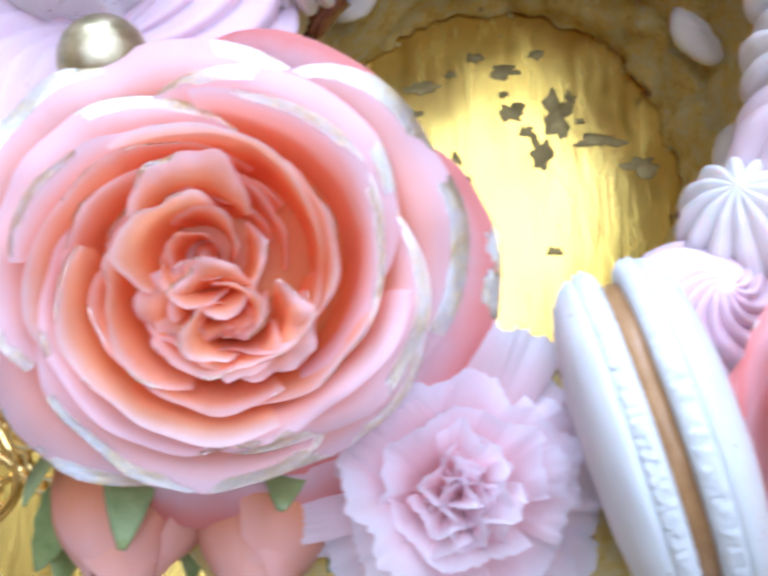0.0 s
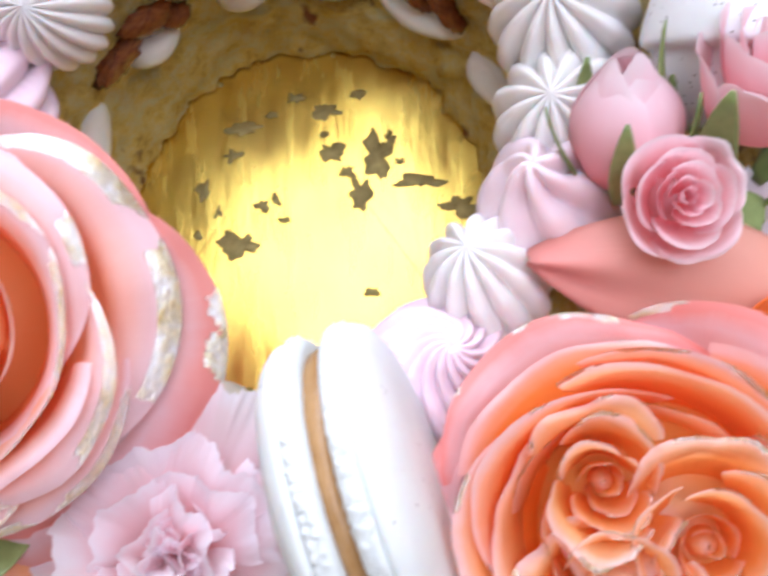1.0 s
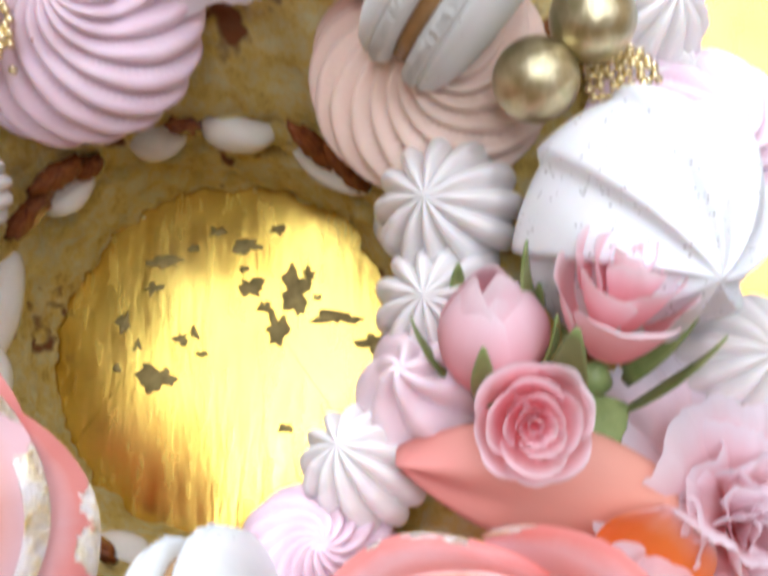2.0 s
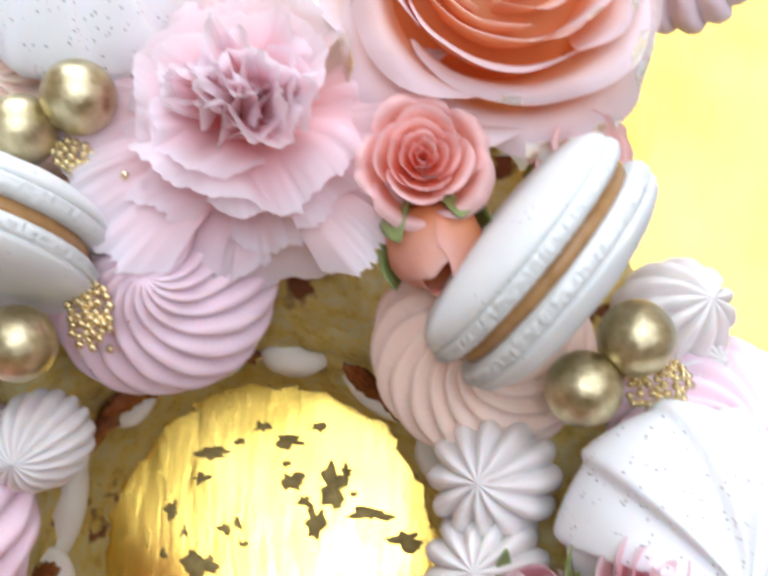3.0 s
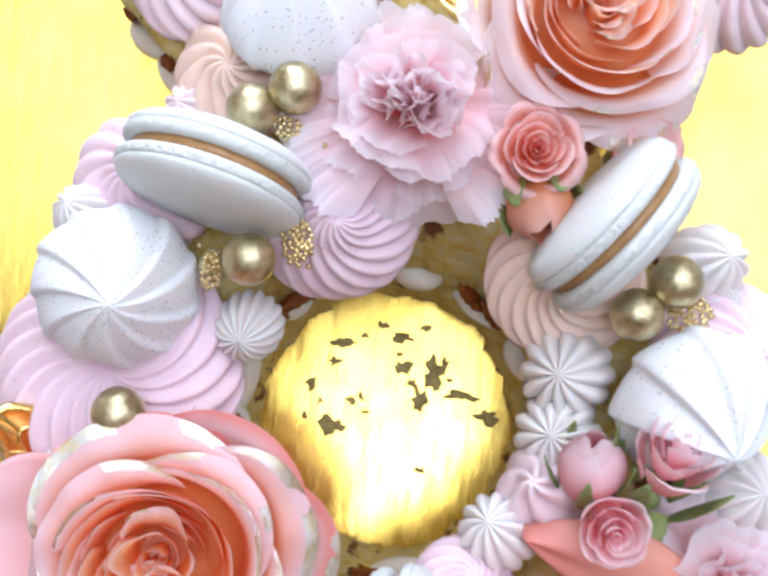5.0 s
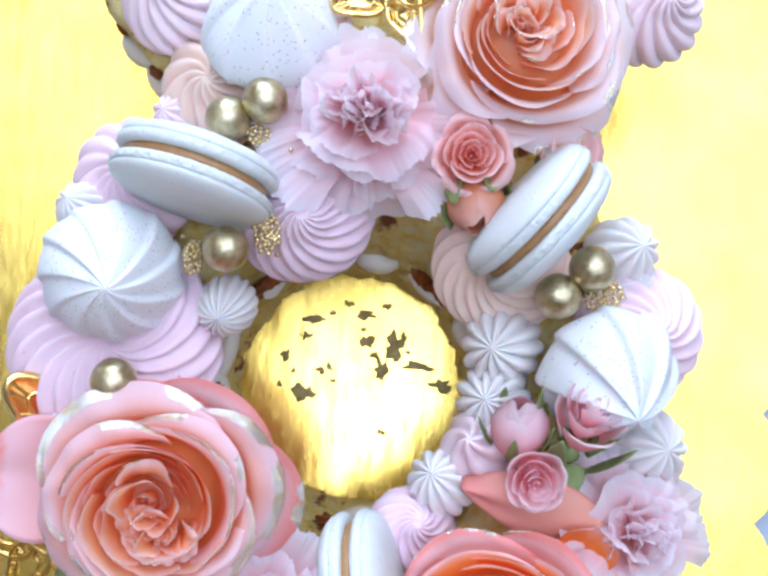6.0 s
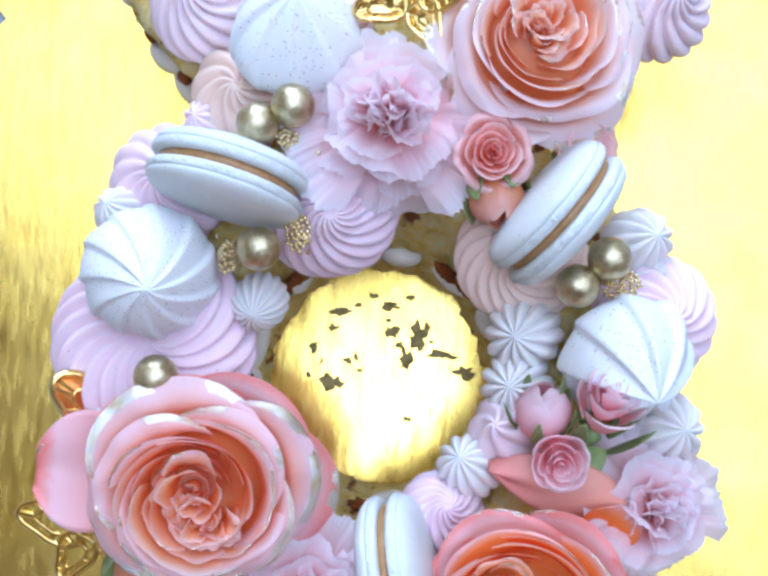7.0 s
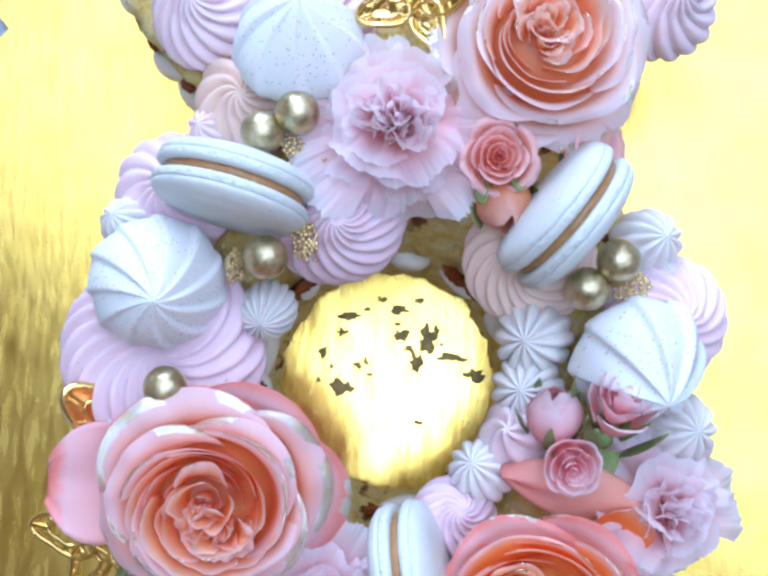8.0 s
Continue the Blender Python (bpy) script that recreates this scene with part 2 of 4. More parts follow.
def grid(P, thick=0.0, wrap=False):
    """A sheet from an array of points (u, v, 3); thick: its thickness; wrap: closed in u."""
    P = np.asarray(P, float)
    nu, nv = P.shape[:2]
    du = (np.roll(P, -1, 0) - np.roll(P, 1, 0)) if wrap else np.gradient(P, axis=0)
    nrm = np.cross(du, np.gradient(P, axis=1))
    nrm /= np.maximum(np.linalg.norm(nrm, axis=2, keepdims=True), 1e-12)
    idx = np.arange(nu * nv).reshape(nu, nv)
    nxt = np.roll(idx, -1, 0) if wrap else idx[1:]
    cur = idx if wrap else idx[:-1]
    a, b, c, d = cur[:, :-1].ravel(), nxt[:, :-1].ravel(), nxt[:, 1:].ravel(), cur[:, 1:].ravel()
    faces = np.stack([a, b, c, d], 1)
    uu, vv = np.meshgrid(np.linspace(0, 1, nu), np.linspace(0, 1, nv), indexing="ij")
    uv = np.stack([uu.ravel(), vv.ravel()], 1)
    verts = P.reshape(-1, 3)
    if thick:
        n = nu * nv
        verts = np.concatenate([verts, (P - nrm * thick).reshape(-1, 3)])
        back = faces[:, ::-1] + n
        rim = []
        loops = [(idx[:, 0], False), (idx[:, -1], True)]
        if not wrap:
            loops += [(idx[0], True), (idx[-1], False)]
        for line, flip in loops:
            p, q = (line, np.roll(line, -1)) if wrap else (line[:-1], line[1:])
            f = np.stack([p, p + n, q + n, q], 1)
            rim.append(f[:, ::-1] if flip else f)
        faces = np.concatenate([faces, back, *rim])
        uv = np.concatenate([uv, uv])
    return verts, faces, uv


def joined(pieces):
    vs, fs, us, n = [], [], [], 0
    for v, f, u in pieces:
        vs.append(v), fs.append(f + n), us.append(u)
        n += len(v)
    return np.concatenate(vs), np.concatenate(fs), np.concatenate(us)


def mesh_of(name, data, mat, smooth=True):
    v, f, uv = data
    smooth = smooth and len(v) > 8
    me = bpy.data.meshes.new(name)
    me.from_pydata(v.tolist(), [], [list(dict.fromkeys(q)) for q in f.tolist()])
    lay = me.uv_layers.new(name="UVMap")
    vi = np.empty(len(me.loops), np.int32)
    me.loops.foreach_get("vertex_index", vi)
    lay.data.foreach_set("uv", uv[vi].astype(np.float32).ravel())
    me.polygons.foreach_set("use_smooth", [smooth] * len(me.polygons))
    me.materials.append(mat)
    me.update()
    return me


def part(name, data, mat, parent, label="", m=None):
    """One mesh object under a thing or a part. data: (verts, faces, uv), or a mesh to share."""
    ob = new(name, data if isinstance(data, bpy.types.Mesh) else mesh_of(name, data, mat))
    ob.parent = parent
    if m is not None:
        ob.matrix_local = m
    return tagged(ob, label)


def thing(name, label, category, m, group=""):
    ob = new(name)
    ob.empty_display_size = 0.005
    ob.matrix_world = m
    return tagged(ob, label, category, group)


def flat_thing(name, data, mat, m, label, category, group="", kind=""):
    ob = new(name, mesh_of(name, data, mat))
    ob.matrix_world = m
    return tagged(ob, label, category, group, kind)


def box(x0, x1, y0, y1, z0, z1):
    v = np.array([(x, y, z) for x in (x0, x1) for y in (y0, y1) for z in (z0, z1)], float)
    f = np.array([(0, 1, 3, 2), (4, 6, 7, 5), (0, 4, 5, 1), (2, 3, 7, 6), (0, 2, 6, 4), (1, 5, 7, 3)])
    return v, f, v[:, :2].copy()


def ball(r, nu=24, nv=14, squash=1.0):
    th = np.linspace(0, 2 * math.pi, nu, endpoint=False)[:, None]
    ph = np.linspace(-math.pi / 2, math.pi / 2, nv)[None]
    P = np.stack([r * np.cos(th) * np.cos(ph), r * np.sin(th) * np.cos(ph), r * squash * np.sin(ph) + 0 * th], 2)
    return grid(P, wrap=True)


def lathe(profile, nu=64, wobble=0.0, seed=0.0, freq=8.0, lo=0, hi=99):
    """Turns a profile of (r, z) round z; wobble: roughness of the points lo to hi of the profile."""
    th = np.linspace(0, 2 * math.pi, nu, endpoint=False)
    P = np.zeros((nu, len(profile), 3))
    for i, t in enumerate(th):
        for j, (r, z) in enumerate(profile):
            d = wobble * noise.noise(Vector((math.cos(t) * freq, math.sin(t) * freq, j * 0.9 + seed))) if lo <= j <= hi else 0.0
            P[i, j] = ((r + d) * math.cos(t), (r + d) * math.sin(t), z + 0.5 * d)
    return grid(P, wrap=True)


def tube(points, r, n=8, closed=False):
    pts = [Vector(p) for p in points]
    P = np.zeros((n, len(pts) + (1 if closed else 0), 3))
    for k in range(P.shape[1]):
        i = k % len(pts)
        a = pts[i - 1] if (i or closed) else pts[0]
        b = pts[(i + 1) % len(pts)] if (closed or i + 1 < len(pts)) else pts[i]
        d = (b - a).normalized()
        s = d.cross(Vector((0.1, 0.2, 1))).normalized()
        t = d.cross(s)
        for j in range(n):
            w = 2 * math.pi * j / n
            P[j, k] = pts[i] + (s * math.cos(w) + t * math.sin(w)) * r
    return grid(P, wrap=True)


def aim(x, y, z, dx, dy, dz, spin=0.0):
    """Pose at a place with its z axis along a direction."""
    q = Vector((dx, dy, dz)).to_track_quat("Z", "Y").to_matrix().to_4x4()
    return Matrix.Translation((x, y, z)) @ q @ pose(0, 0, 0, 0, 0, spin)


# ---------------------------------------------------------------- the room
def slab(name, label, cat, b, mat):
    return flat_thing(name, box(*b), mat, Matrix(), label, cat, kind="structure")


# unseen shell that closes the room and reflects warm light onto the cake
slab("floor", "unseen floor, toned warm for bounced light", "floor", (-2.6, 2.6, -2.6, 2.6, -0.86, -0.754), FLOOR_MAT)
slab("wall_south", "unseen wall, ochre to warm the fill light", "wall", (-2.6, 2.6, -2.7, -2.6, -0.754, 1.65), WALL_FILL_TONE)
slab("wall_west", "unseen wall, ochre to warm the fill light", "wall", (-2.7, -2.6, -2.6, 2.6, -0.754, 1.65), WALL_FILL_TONE)
slab("wall_east", "unseen wall, ochre to warm the fill light", "wall", (2.6, 2.7, -2.6, 2.6, -0.754, 1.65), WALL_FILL_TONE)
slab("wall_north_1", "unseen wall beside the window, ochre to warm the fill light", "wall", (-2.6, -1.15, 2.6, 2.7, -0.754, 1.65), WALL_FILL_TONE)
slab("wall_north_2", "unseen wall beside the window, ochre to warm the fill light", "wall", (0.35, 2.6, 2.6, 2.7, -0.754, 1.65), WALL_FILL_TONE)
slab("wall_north_3", "unseen wall below the window, ochre to warm the fill light", "wall", (-1.15, 0.35, 2.6, 2.7, -0.754, 0.62), WALL_FILL_TONE)
slab("wall_north_4", "unseen wall above the window, ochre to warm the fill light", "wall", (-1.15, 0.35, 2.6, 2.7, 1.54, 1.65), WALL_FILL_TONE)
# unseen window, added to hold the key lamp
window = tagged(thing("added_window_1", "unseen window frame added around the north key lamp", "window", pose(-0.4, 2.65, 0.62)), kind="structure")
for fx0, fx1, fz0, fz1 in ((-0.748, -0.70, 0.002, 0.918), (0.70, 0.748, 0.002, 0.918), (-0.70, 0.70, 0.002, 0.05), (-0.70, 0.70, 0.87, 0.918), (-0.02, 0.02, 0.05, 0.87)):
    part("window_frame", box(fx0, fx1, -0.03, 0.03, fz0, fz1), CEILING_FILL_TONE, window)
panel = thing("ceiling_light", "large flat ceiling light panel", "lamp", pose(0.41, 0.75, 1.65, 0, 0, -22))
part("housing", box(-1.22, 1.22, -0.87, 0.87, -0.06, -0.002), CEILING_FILL_TONE, panel)
# housing added to carry the foil highlight lamp
spot = thing("ceiling_light", "small square light added for the white highlight in the foil", "lamp", pose(0.03, -0.07, 1.589))
part("housing", box(-0.18, 0.18, -0.18, 0.18, -0.024, -0.002), CEILING_FILL_TONE, spot)
slab("ceiling", "unseen ceiling, warm mid-dark tone for fill and foil reflections", "ceiling", (-2.7, 2.7, -2.7, 2.7, 1.65, 1.75), CEILING_FILL_TONE)

table = thing("table", "blue-grey laminate table under the cake board", "table", pose(0, 0, -0.004))
part("tabletop", box(-0.8, 0.8, -0.5, 0.8, -0.03, 0), GREY_TABLE, table)
for lx in (-0.75, 0.75):
    for ly in (-0.45, 0.75):
        part("leg", box(lx - 0.025, lx + 0.025, ly - 0.025, ly + 0.025, -0.75, -0.03), GREY_TABLE, table)

# ---------------------------------------------------------------- cake board


def scalloped_board():
    """A card with scalloped long and short sides: cusps point inwards, lobes outwards."""
    x0, x1, y0, y1, pitch, deep = -0.1195, 0.1612, -0.1300, 0.3445, 0.0365, 0.0080
    ring = []

    def side(ax, ay, bx, by, nx, ny):
        n = max(1, round(math.hypot(bx - ax, by - ay) / pitch))
        for k in range(n):
            for q in range(10):
                f = (k + q / 10) / n
                out = deep * math.sin(math.pi * q / 10) ** 0.75
                ring.append((ax + (bx - ax) * f + nx * out, ay + (by - ay) * f + ny * out))

    side(x1, y0, x1, y1, 1, 0)
    side(x1, y1, x0, y1, 0, 1)
    side(x0, y1, x0, y0, -1, 0)
    side(x0, y0, x1, y0, 0, -1)
    cx, cy = (x0 + x1) / 2, (y0 + y1) / 2
    prof = [(1.0, -0.004), (1.0, -0.0004), (0.998, 0.0), (0.0, 0.0)]
    P = np.array([[(cx + (x - cx) * s, cy + (y - cy) * s, z) for s, z in prof] for x, y in ring])
    return grid(P, wrap=True)


board = new("cake_board", mesh_of("cake_board", scalloped_board(), FOIL, False))
tagged(board, "shiny gold foil cake board with scalloped edge", "cake board")

# ---------------------------------------------------------------- the cake
LOWER, UPPER = (0.024, 0.083), (0.016, 0.242)
R_IN, R_OUT = 0.042, 0.088


def ring_layer(z0, z1, seed, drop, inset, flare):
    """A sponge layer: two rings that meet, with crumbly walls."""
    prof = []
    for k in range(9):
        prof.append((R_IN + flare * (k / 8) ** 1.5, z0 + (z1 - z0) * k / 8))
    for k in range(1, 8):
        prof.append((R_IN + flare + (R_OUT - R_IN - flare) * k / 8, z1))
    for k in range(9):
        prof.append((R_OUT, z1 - (z1 - z0) * k / 8))
    for k in range(1, 9):
        prof.append((R_OUT + (R_IN - R_OUT) * k / 8, z0))
    pieces = []
    for (cx, cy), d in ((LOWER, 0.0), (UPPER, drop)):
        grow = 0.005 if d else 0.0
        n = 260
        P = np.zeros((n, len(prof), 3))
        for i in range(n):
            t = 2 * math.pi * i / n
            c, s = math.cos(t), math.sin(t)
            for j, (r, z) in enumerate(prof):
                r += inset if r < (R_IN + R_OUT) / 2 else grow - 0.0012
                p = Vector((c * r, s * r, z)) + Vector((cx, cy, seed))
                w = 0.0018 * noise.noise(p * 160) + 0.0014 * noise.noise(p * 420) + 0.0020 * noise.noise(p * 45)
                rr = r + w
                zz = z + (0.6 * w if z > z0 + 1e-6 else 0.0) - (d if z > (z0 + z1) / 2 else -d)
                P[i, j] = (cx + c * rr, cy + s * rr, zz)
        pieces.append(grid(P, wrap=True))
    return joined(pieces)


cake = thing("number_cake", "figure-eight sponge cake in two layers filled with cream and jam", "cake", pose(0, 0, 0))
part("sponge_layer", ring_layer(0.0008, 0.022, 1.7, 0.0004, -0.0055, 0.003), SPONGE, cake, "crumbly golden lower sponge layer")
part("sponge_layer", ring_layer(0.036, 0.056, 5.1, 0.0004, -0.0005, 0.009), SPONGE, cake, "crumbly golden upper sponge layer")


def cream_blob(seed):
    prof = [(0.0, -0.0072), (0.55, -0.007), (0.9, -0.0045), (1.0, -0.001), (0.97, 0.003), (0.75, 0.0062), (0.4, 0.0074), (0.0, 0.0076)]
    return lathe([(r * 0.0095, z) for r, z in prof], 26, 0.0009, seed, 1.4)


blobs = [mesh_of("cream_dollop", cream_blob(k * 3.3), FILLING_CREAM) for k in range(4)]
jams = [mesh_of("jam_lump", lathe([(0, -0.006), (0.005, -0.005), (0.007, 0), (0.005, 0.005), (0, 0.006)], 30, 0.0030, k * 2.1, 3.5), JAM) for k in range(3)]
rng = random.Random(4)
core = []
for (cx, cy) in (LOWER, UPPER):
    core.append(lathe([(R_IN - 0.002, 0.021), (R_IN - 0.0015, 0.029), (R_IN + 0.001, 0.037), (R_OUT - 0.004, 0.037), (R_OUT - 0.003, 0.029), (R_OUT - 0.004, 0.021)], 120, 0.002, cx + cy, 9)
                )
    core[-1][0][:, :2] += (cx, cy)
core[1][0][:, 2] *= 0.998
part("filling", joined(core), SPONGE, cake, "cream and crumbs between the layers")
for (cx, cy) in (LOWER, UPPER):
    grow = 0.005 if (cx, cy) == UPPER else 0.0
    for radius, count in ((R_IN - 0.0010, 13), (R_OUT - 0.0030 + grow, 28)):
        for k in range(count):
            t = 2 * math.pi * (k + rng.uniform(-0.2, 0.2)) / count
            px, py = cx + radius * math.cos(t), cy + radius * math.sin(t)
            other = UPPER if (cx, cy) == LOWER else LOWER
            if math.hypot(px - other[0], py - other[1]) < R_OUT - 0.003 + (0.005 if other == UPPER else 0.0):
                continue
            s = rng.uniform(0.6, 1.25)
            m = pose(px, py, rng.uniform(0.0265, 0.030), rng.uniform(-22, 22), rng.uniform(-26, 10), math.degrees(t)) @ Matrix.Diagonal((0.5 if radius < 0.06 else 0.7, s, rng.uniform(0.3, 0.55), 1))
            part("cream_dollop", blobs[k % 4], None, cake, "", m)
            for side in (0.5, 1.0):
                if rng.random() > 0.75:
                    continue
                t2 = t + 2 * math.pi * (side + rng.uniform(-0.2, 0.2)) / count
                jut = -0.0012 if radius < 0.06 else 0.0020
                m = pose(cx + (radius + jut) * math.cos(t2), cy + (radius + jut) * math.sin(t2), 0.033 + rng.uniform(-0.003, 0.006), rng.uniform(0, 60), 0, math.degrees(t2))
                part("jam_lump", jams[k % 3], None, cake, "", m @ Matrix.Diagonal((0.34, rng.uniform(0.35, 1.2), rng.uniform(0.2, 0.5), 1)))

# bare patches where the foil is worn off inside the loop
rng = random.Random(11)
patches = []
for px, py, sx, sy in ((0.037, 0.0975, 0.003, 0.0045), (0.033, 0.0895, 0.0022, 0.0035), (0.0275, 0.0985, 0.0022, 0.002), (0.0305, 0.0945, 0.0017, 0.0014), (0.046, 0.092, 0.004, 0.0014),
                       (0.0265, 0.1075, 0.003, 0.0015), (0.009, 0.0795, 0.0036, 0.0025), (0.0355, 0.069, 0.0012, 0.001), (0.007, 0.0985, 0.0018, 0.0012), (0.009, 0.104, 0.003, 0.0012),
                       (0.0535, 0.0865, 0.003, 0.0016), (0.001, 0.091, 0.0014, 0.002), (0.013, 0.0875, 0.0012, 0.0009), (0.016, 0.089, 0.001, 0.0014), (0.018, 0.0845, 0.0012, 0.0007),
                       (0.0395, 0.1015, 0.0012, 0.0016), (0.026, 0.1025, 0.001, 0.0007), (0.0, 0.0815, 0.0008, 0.0008), (0.015, 0.107, 0.0012, 0.0008), (0.0415, 0.0965, 0.0008, 0.0007),
                       (0.02, 0.1105, 0.0018, 0.001), (0.033, 0.111, 0.0015, 0.0009), (0.004, 0.0865, 0.0008, 0.0012)):
    n = 44
    seed = rng.uniform(0, 50)
    P = np.zeros((n, 3, 3))
    for i in range(n):
        t = 2 * math.pi * i / n
        w = 1.0 + 0.9 * noise.noise(Vector((math.cos(t) * 1.6 + seed, math.sin(t) * 1.6, seed))) + 0.30 * noise.noise(Vector((math.cos(t) * 3.4 + seed, math.sin(t) * 4.5, seed + 7)))
        for j, f in enumerate((1.0, 0.85, 0.0)):
            P[i, j] = (px + sx * w * f * math.cos(t), py + sy * w * f * math.sin(t), (0.0001, 0.0003, 0.0003)[j])
    patches.append(grid(P, wrap=True))
flat_thing("bare_patch", joined(patches), BARE, Matrix(), "brown bare patches worn through the gold foil", "worn patch", kind="stuff")

TOP = 0.056


# ---------------------------------------------------------------- piped cream and meringues
def piped(profile, R, H, n, twist, depth, sharp=1.0, nu=None, nv=48, seed=0.0, base=True, saw=False):
    """A piped swirl: profile of (r, z) from edge to tip, n ridges that twist on the way up."""
    nu = nu or n * 14
    rs = np.array(profile)
    s = np.linspace(0, 1, len(rs))
    v = np.linspace(0, 1, nv)
    r, z = np.interp(v, s, rs[:, 0]) * R, np.interp(v, s, rs[:, 1]) * H
    for _ in range(2):
        r[1:-1] = (r[:-2] + 2 * r[1:-1] + r[2:]) / 4
        z[1:-1] = (z[:-2] + 2 * z[1:-1] + z[2:]) / 4
    th = np.linspace(0, 2 * math.pi, nu, endpoint=False)
    P = np.zeros((nu, nv, 3))
    for i, t in enumerate(th):
        for j in range(nv):
            x = n / 2 * (t + twist * v[j] ** 1.2)
            ridge = abs(math.sin(x)) ** sharp - 0.6
            if saw:
                q = (x / math.pi) % 1.0
                ridge = (q ** 1.3 if q < 0.88 else 0.88 ** 1.3 * (1 - q) / 0.12) - 0.5
            fade = min(1.0, r[j] / (0.35 * R))
            w = 0.05 * noise.noise(Vector((math.cos(t) * 1.3, math.sin(t) * 1.3, v[j] * 2 + seed)))
            rr = r[j] * (1 + w) + depth * R * ridge * fade * 0.8
            zz = z[j] + depth * R * ridge * fade * (0.6 if v[j] > 0.15 else 0.0) + w * R * 0.2
            P[i, j] = (rr * math.cos(t), rr * math.sin(t), max(zz, 0.0) if j else 0.0)
    pieces = [grid(P, wrap=True)]
    if base:
        B = np.stack([P[:, 0] * 0.02, P[:, 0]], 1)
        pieces.append(grid(B, wrap=True))
    return joined(pieces)


SWIRL = [(0.86, 0.0), (1.0, 0.16), (1.0, 0.34), (0.86, 0.56), (0.62, 0.72), (0.42, 0.80), (0.26, 0.93), (0.10, 1.0), (0.0, 0.98)]
FLAT = [(0.9, 0.0), (1.0, 0.25), (0.97, 0.55), (0.80, 0.85), (0.55, 1.0), (0.30, 0.98), (0.12, 0.86), (0.0, 0.80)]
KISS = [(0.84, 0.0), (0.97, 0.08), (1.0, 0.2), (0.93, 0.38), (0.76, 0.58), (0.52, 0.76), (0.28, 0.90), (0.10, 0.98), (0.0, 1.0)]
STAR = [(0.8, 0.0), (1.0, 0.2), (1.0, 0.42), (0.84, 0.68), (0.52, 0.88), (0.2, 0.98), (0.0, 1.02)]


def rosette(x, y, R, H, mat, label, tilt=(0, 0, 1), n=13, twist=2.0, depth=0.20, prof=SWIRL, spin=0, z=TOP - 0.001, seed=0.0, sharp=0.55):
    return flat_thing("buttercream_rosette", piped(prof, R, H, n, twist, depth, sharp, seed=seed), mat, aim(x, y, z, *tilt, spin), label, "buttercream", "piped buttercream on the cake")


rosette(0.006, 0.132, 0.0195, 0.027, PINK_CREAM, "pale pink buttercream swirl with deep ridges beside the carnation", (0.1, -0.15, 1), 17, 2.5, 0.18, seed=1, spin=20)
rosette(0.065, 0.123, 0.0185, 0.022, GOLD_BOUNCE_CREAM, "pink buttercream swirl under a macaron, tinted peach for the foil's bounce", (-0.1, -0.2, 1), 14, 3.6, 0.18, seed=2)
rosette(-0.041, 0.088, 0.0295, 0.017, PINK_CREAM, "wide flat pink buttercream swirl under a meringue", (0, 0, 1), 19, 2.2, 0.16, FLAT, 200, seed=3)
rosette(0.104, 0.107, 0.0175, 0.020, PINK_CREAM, "pink buttercream swirl behind a meringue", (0.1, 0, 1), 14, 2.2, seed=4)
rosette(0.0465, 0.0445, 0.0120, 0.017, PINK_CREAM, "pink buttercream swirl behind a macaron", (0.1, 0.3, 1), 13, 2.6, seed=5)
rosette(0.0655, 0.069, 0.0105, 0.023, BLUSH_CREAM, "pale pink buttercream swirl below the rosebuds", (-0.3, 0.2, 1), 6, 1.6, 0.24, seed=6, sharp=0.9)
rosette(-0.0405, 0.1345, 0.0185, 0.018, PINK_CREAM, "pink buttercream swirl under a macaron", (-0.1, 0, 1), 13, 1.6, 0.12, seed=7)
# blush swirl, its peach tint stands for light off the foil
rosette(-0.020, 0.165, 0.0160, 0.020, GOLD_BOUNCE_CREAM, "blush buttercream swirl under a meringue", (-0.1, -0.1, 1), 11, 1.8, seed=8)
rosette(-0.034, 0.190, 0.0170, 0.022, BLUSH_CREAM, "blush buttercream swirl beside a meringue", (-0.15, 0, 1), 14, 2.2, seed=9)
rosette(0.098, 0.199, 0.0150, 0.022, BLUSH_CREAM, "blush buttercream swirl beside a large rose", (0.2, 0, 1), 13, 2.2, seed=10)
rosette(-0.004, 0.190, 0.0180, 0.016, BLUSH_CREAM, "blush buttercream swirl under a meringue", (0, 0, 1), 13, 2.0, seed=11)


def star(x, y, R, H, label, tilt=(0, 0, 1), n=11, mat=WHITE_CREAM, seed=0.0, twist=0.15):
    return flat_thing("buttercream_star", piped(STAR, R, H, n, twist, 0.30, 0.6, seed=seed), mat, aim(x, y, TOP - 0.001, *tilt), label, "buttercream", "piped buttercream on the cake")


star(-0.011, 0.105, 0.0078, 0.022, "small white buttercream star beside a gold ball", (0.0, -0.35, 1), 16, seed=1)
star(0.069, 0.100, 0.0104, 0.022, "small white buttercream star on the loop's edge", (-0.3, -0.1, 1), 12, seed=2)
star(0.068, 0.084, 0.0100, 0.019, "small white buttercream star below another", (-0.3, 0.0, 1), 12, seed=3)
star(0.095, 0.128, 0.0094, 0.020, "small white buttercream star beside a macaron", (0.3, 0.1, 1), 11, seed=4)
star(0.100, 0.119, 0.0075, 0.014, "small white buttercream star at the cake's edge", (0.3, 0.1, 1), 11, seed=5)
star(0.056, 0.058, 0.0088, 0.018, "small white buttercream star beside a rose petal", (-0.35, 0.3, 1), 12, seed=6)
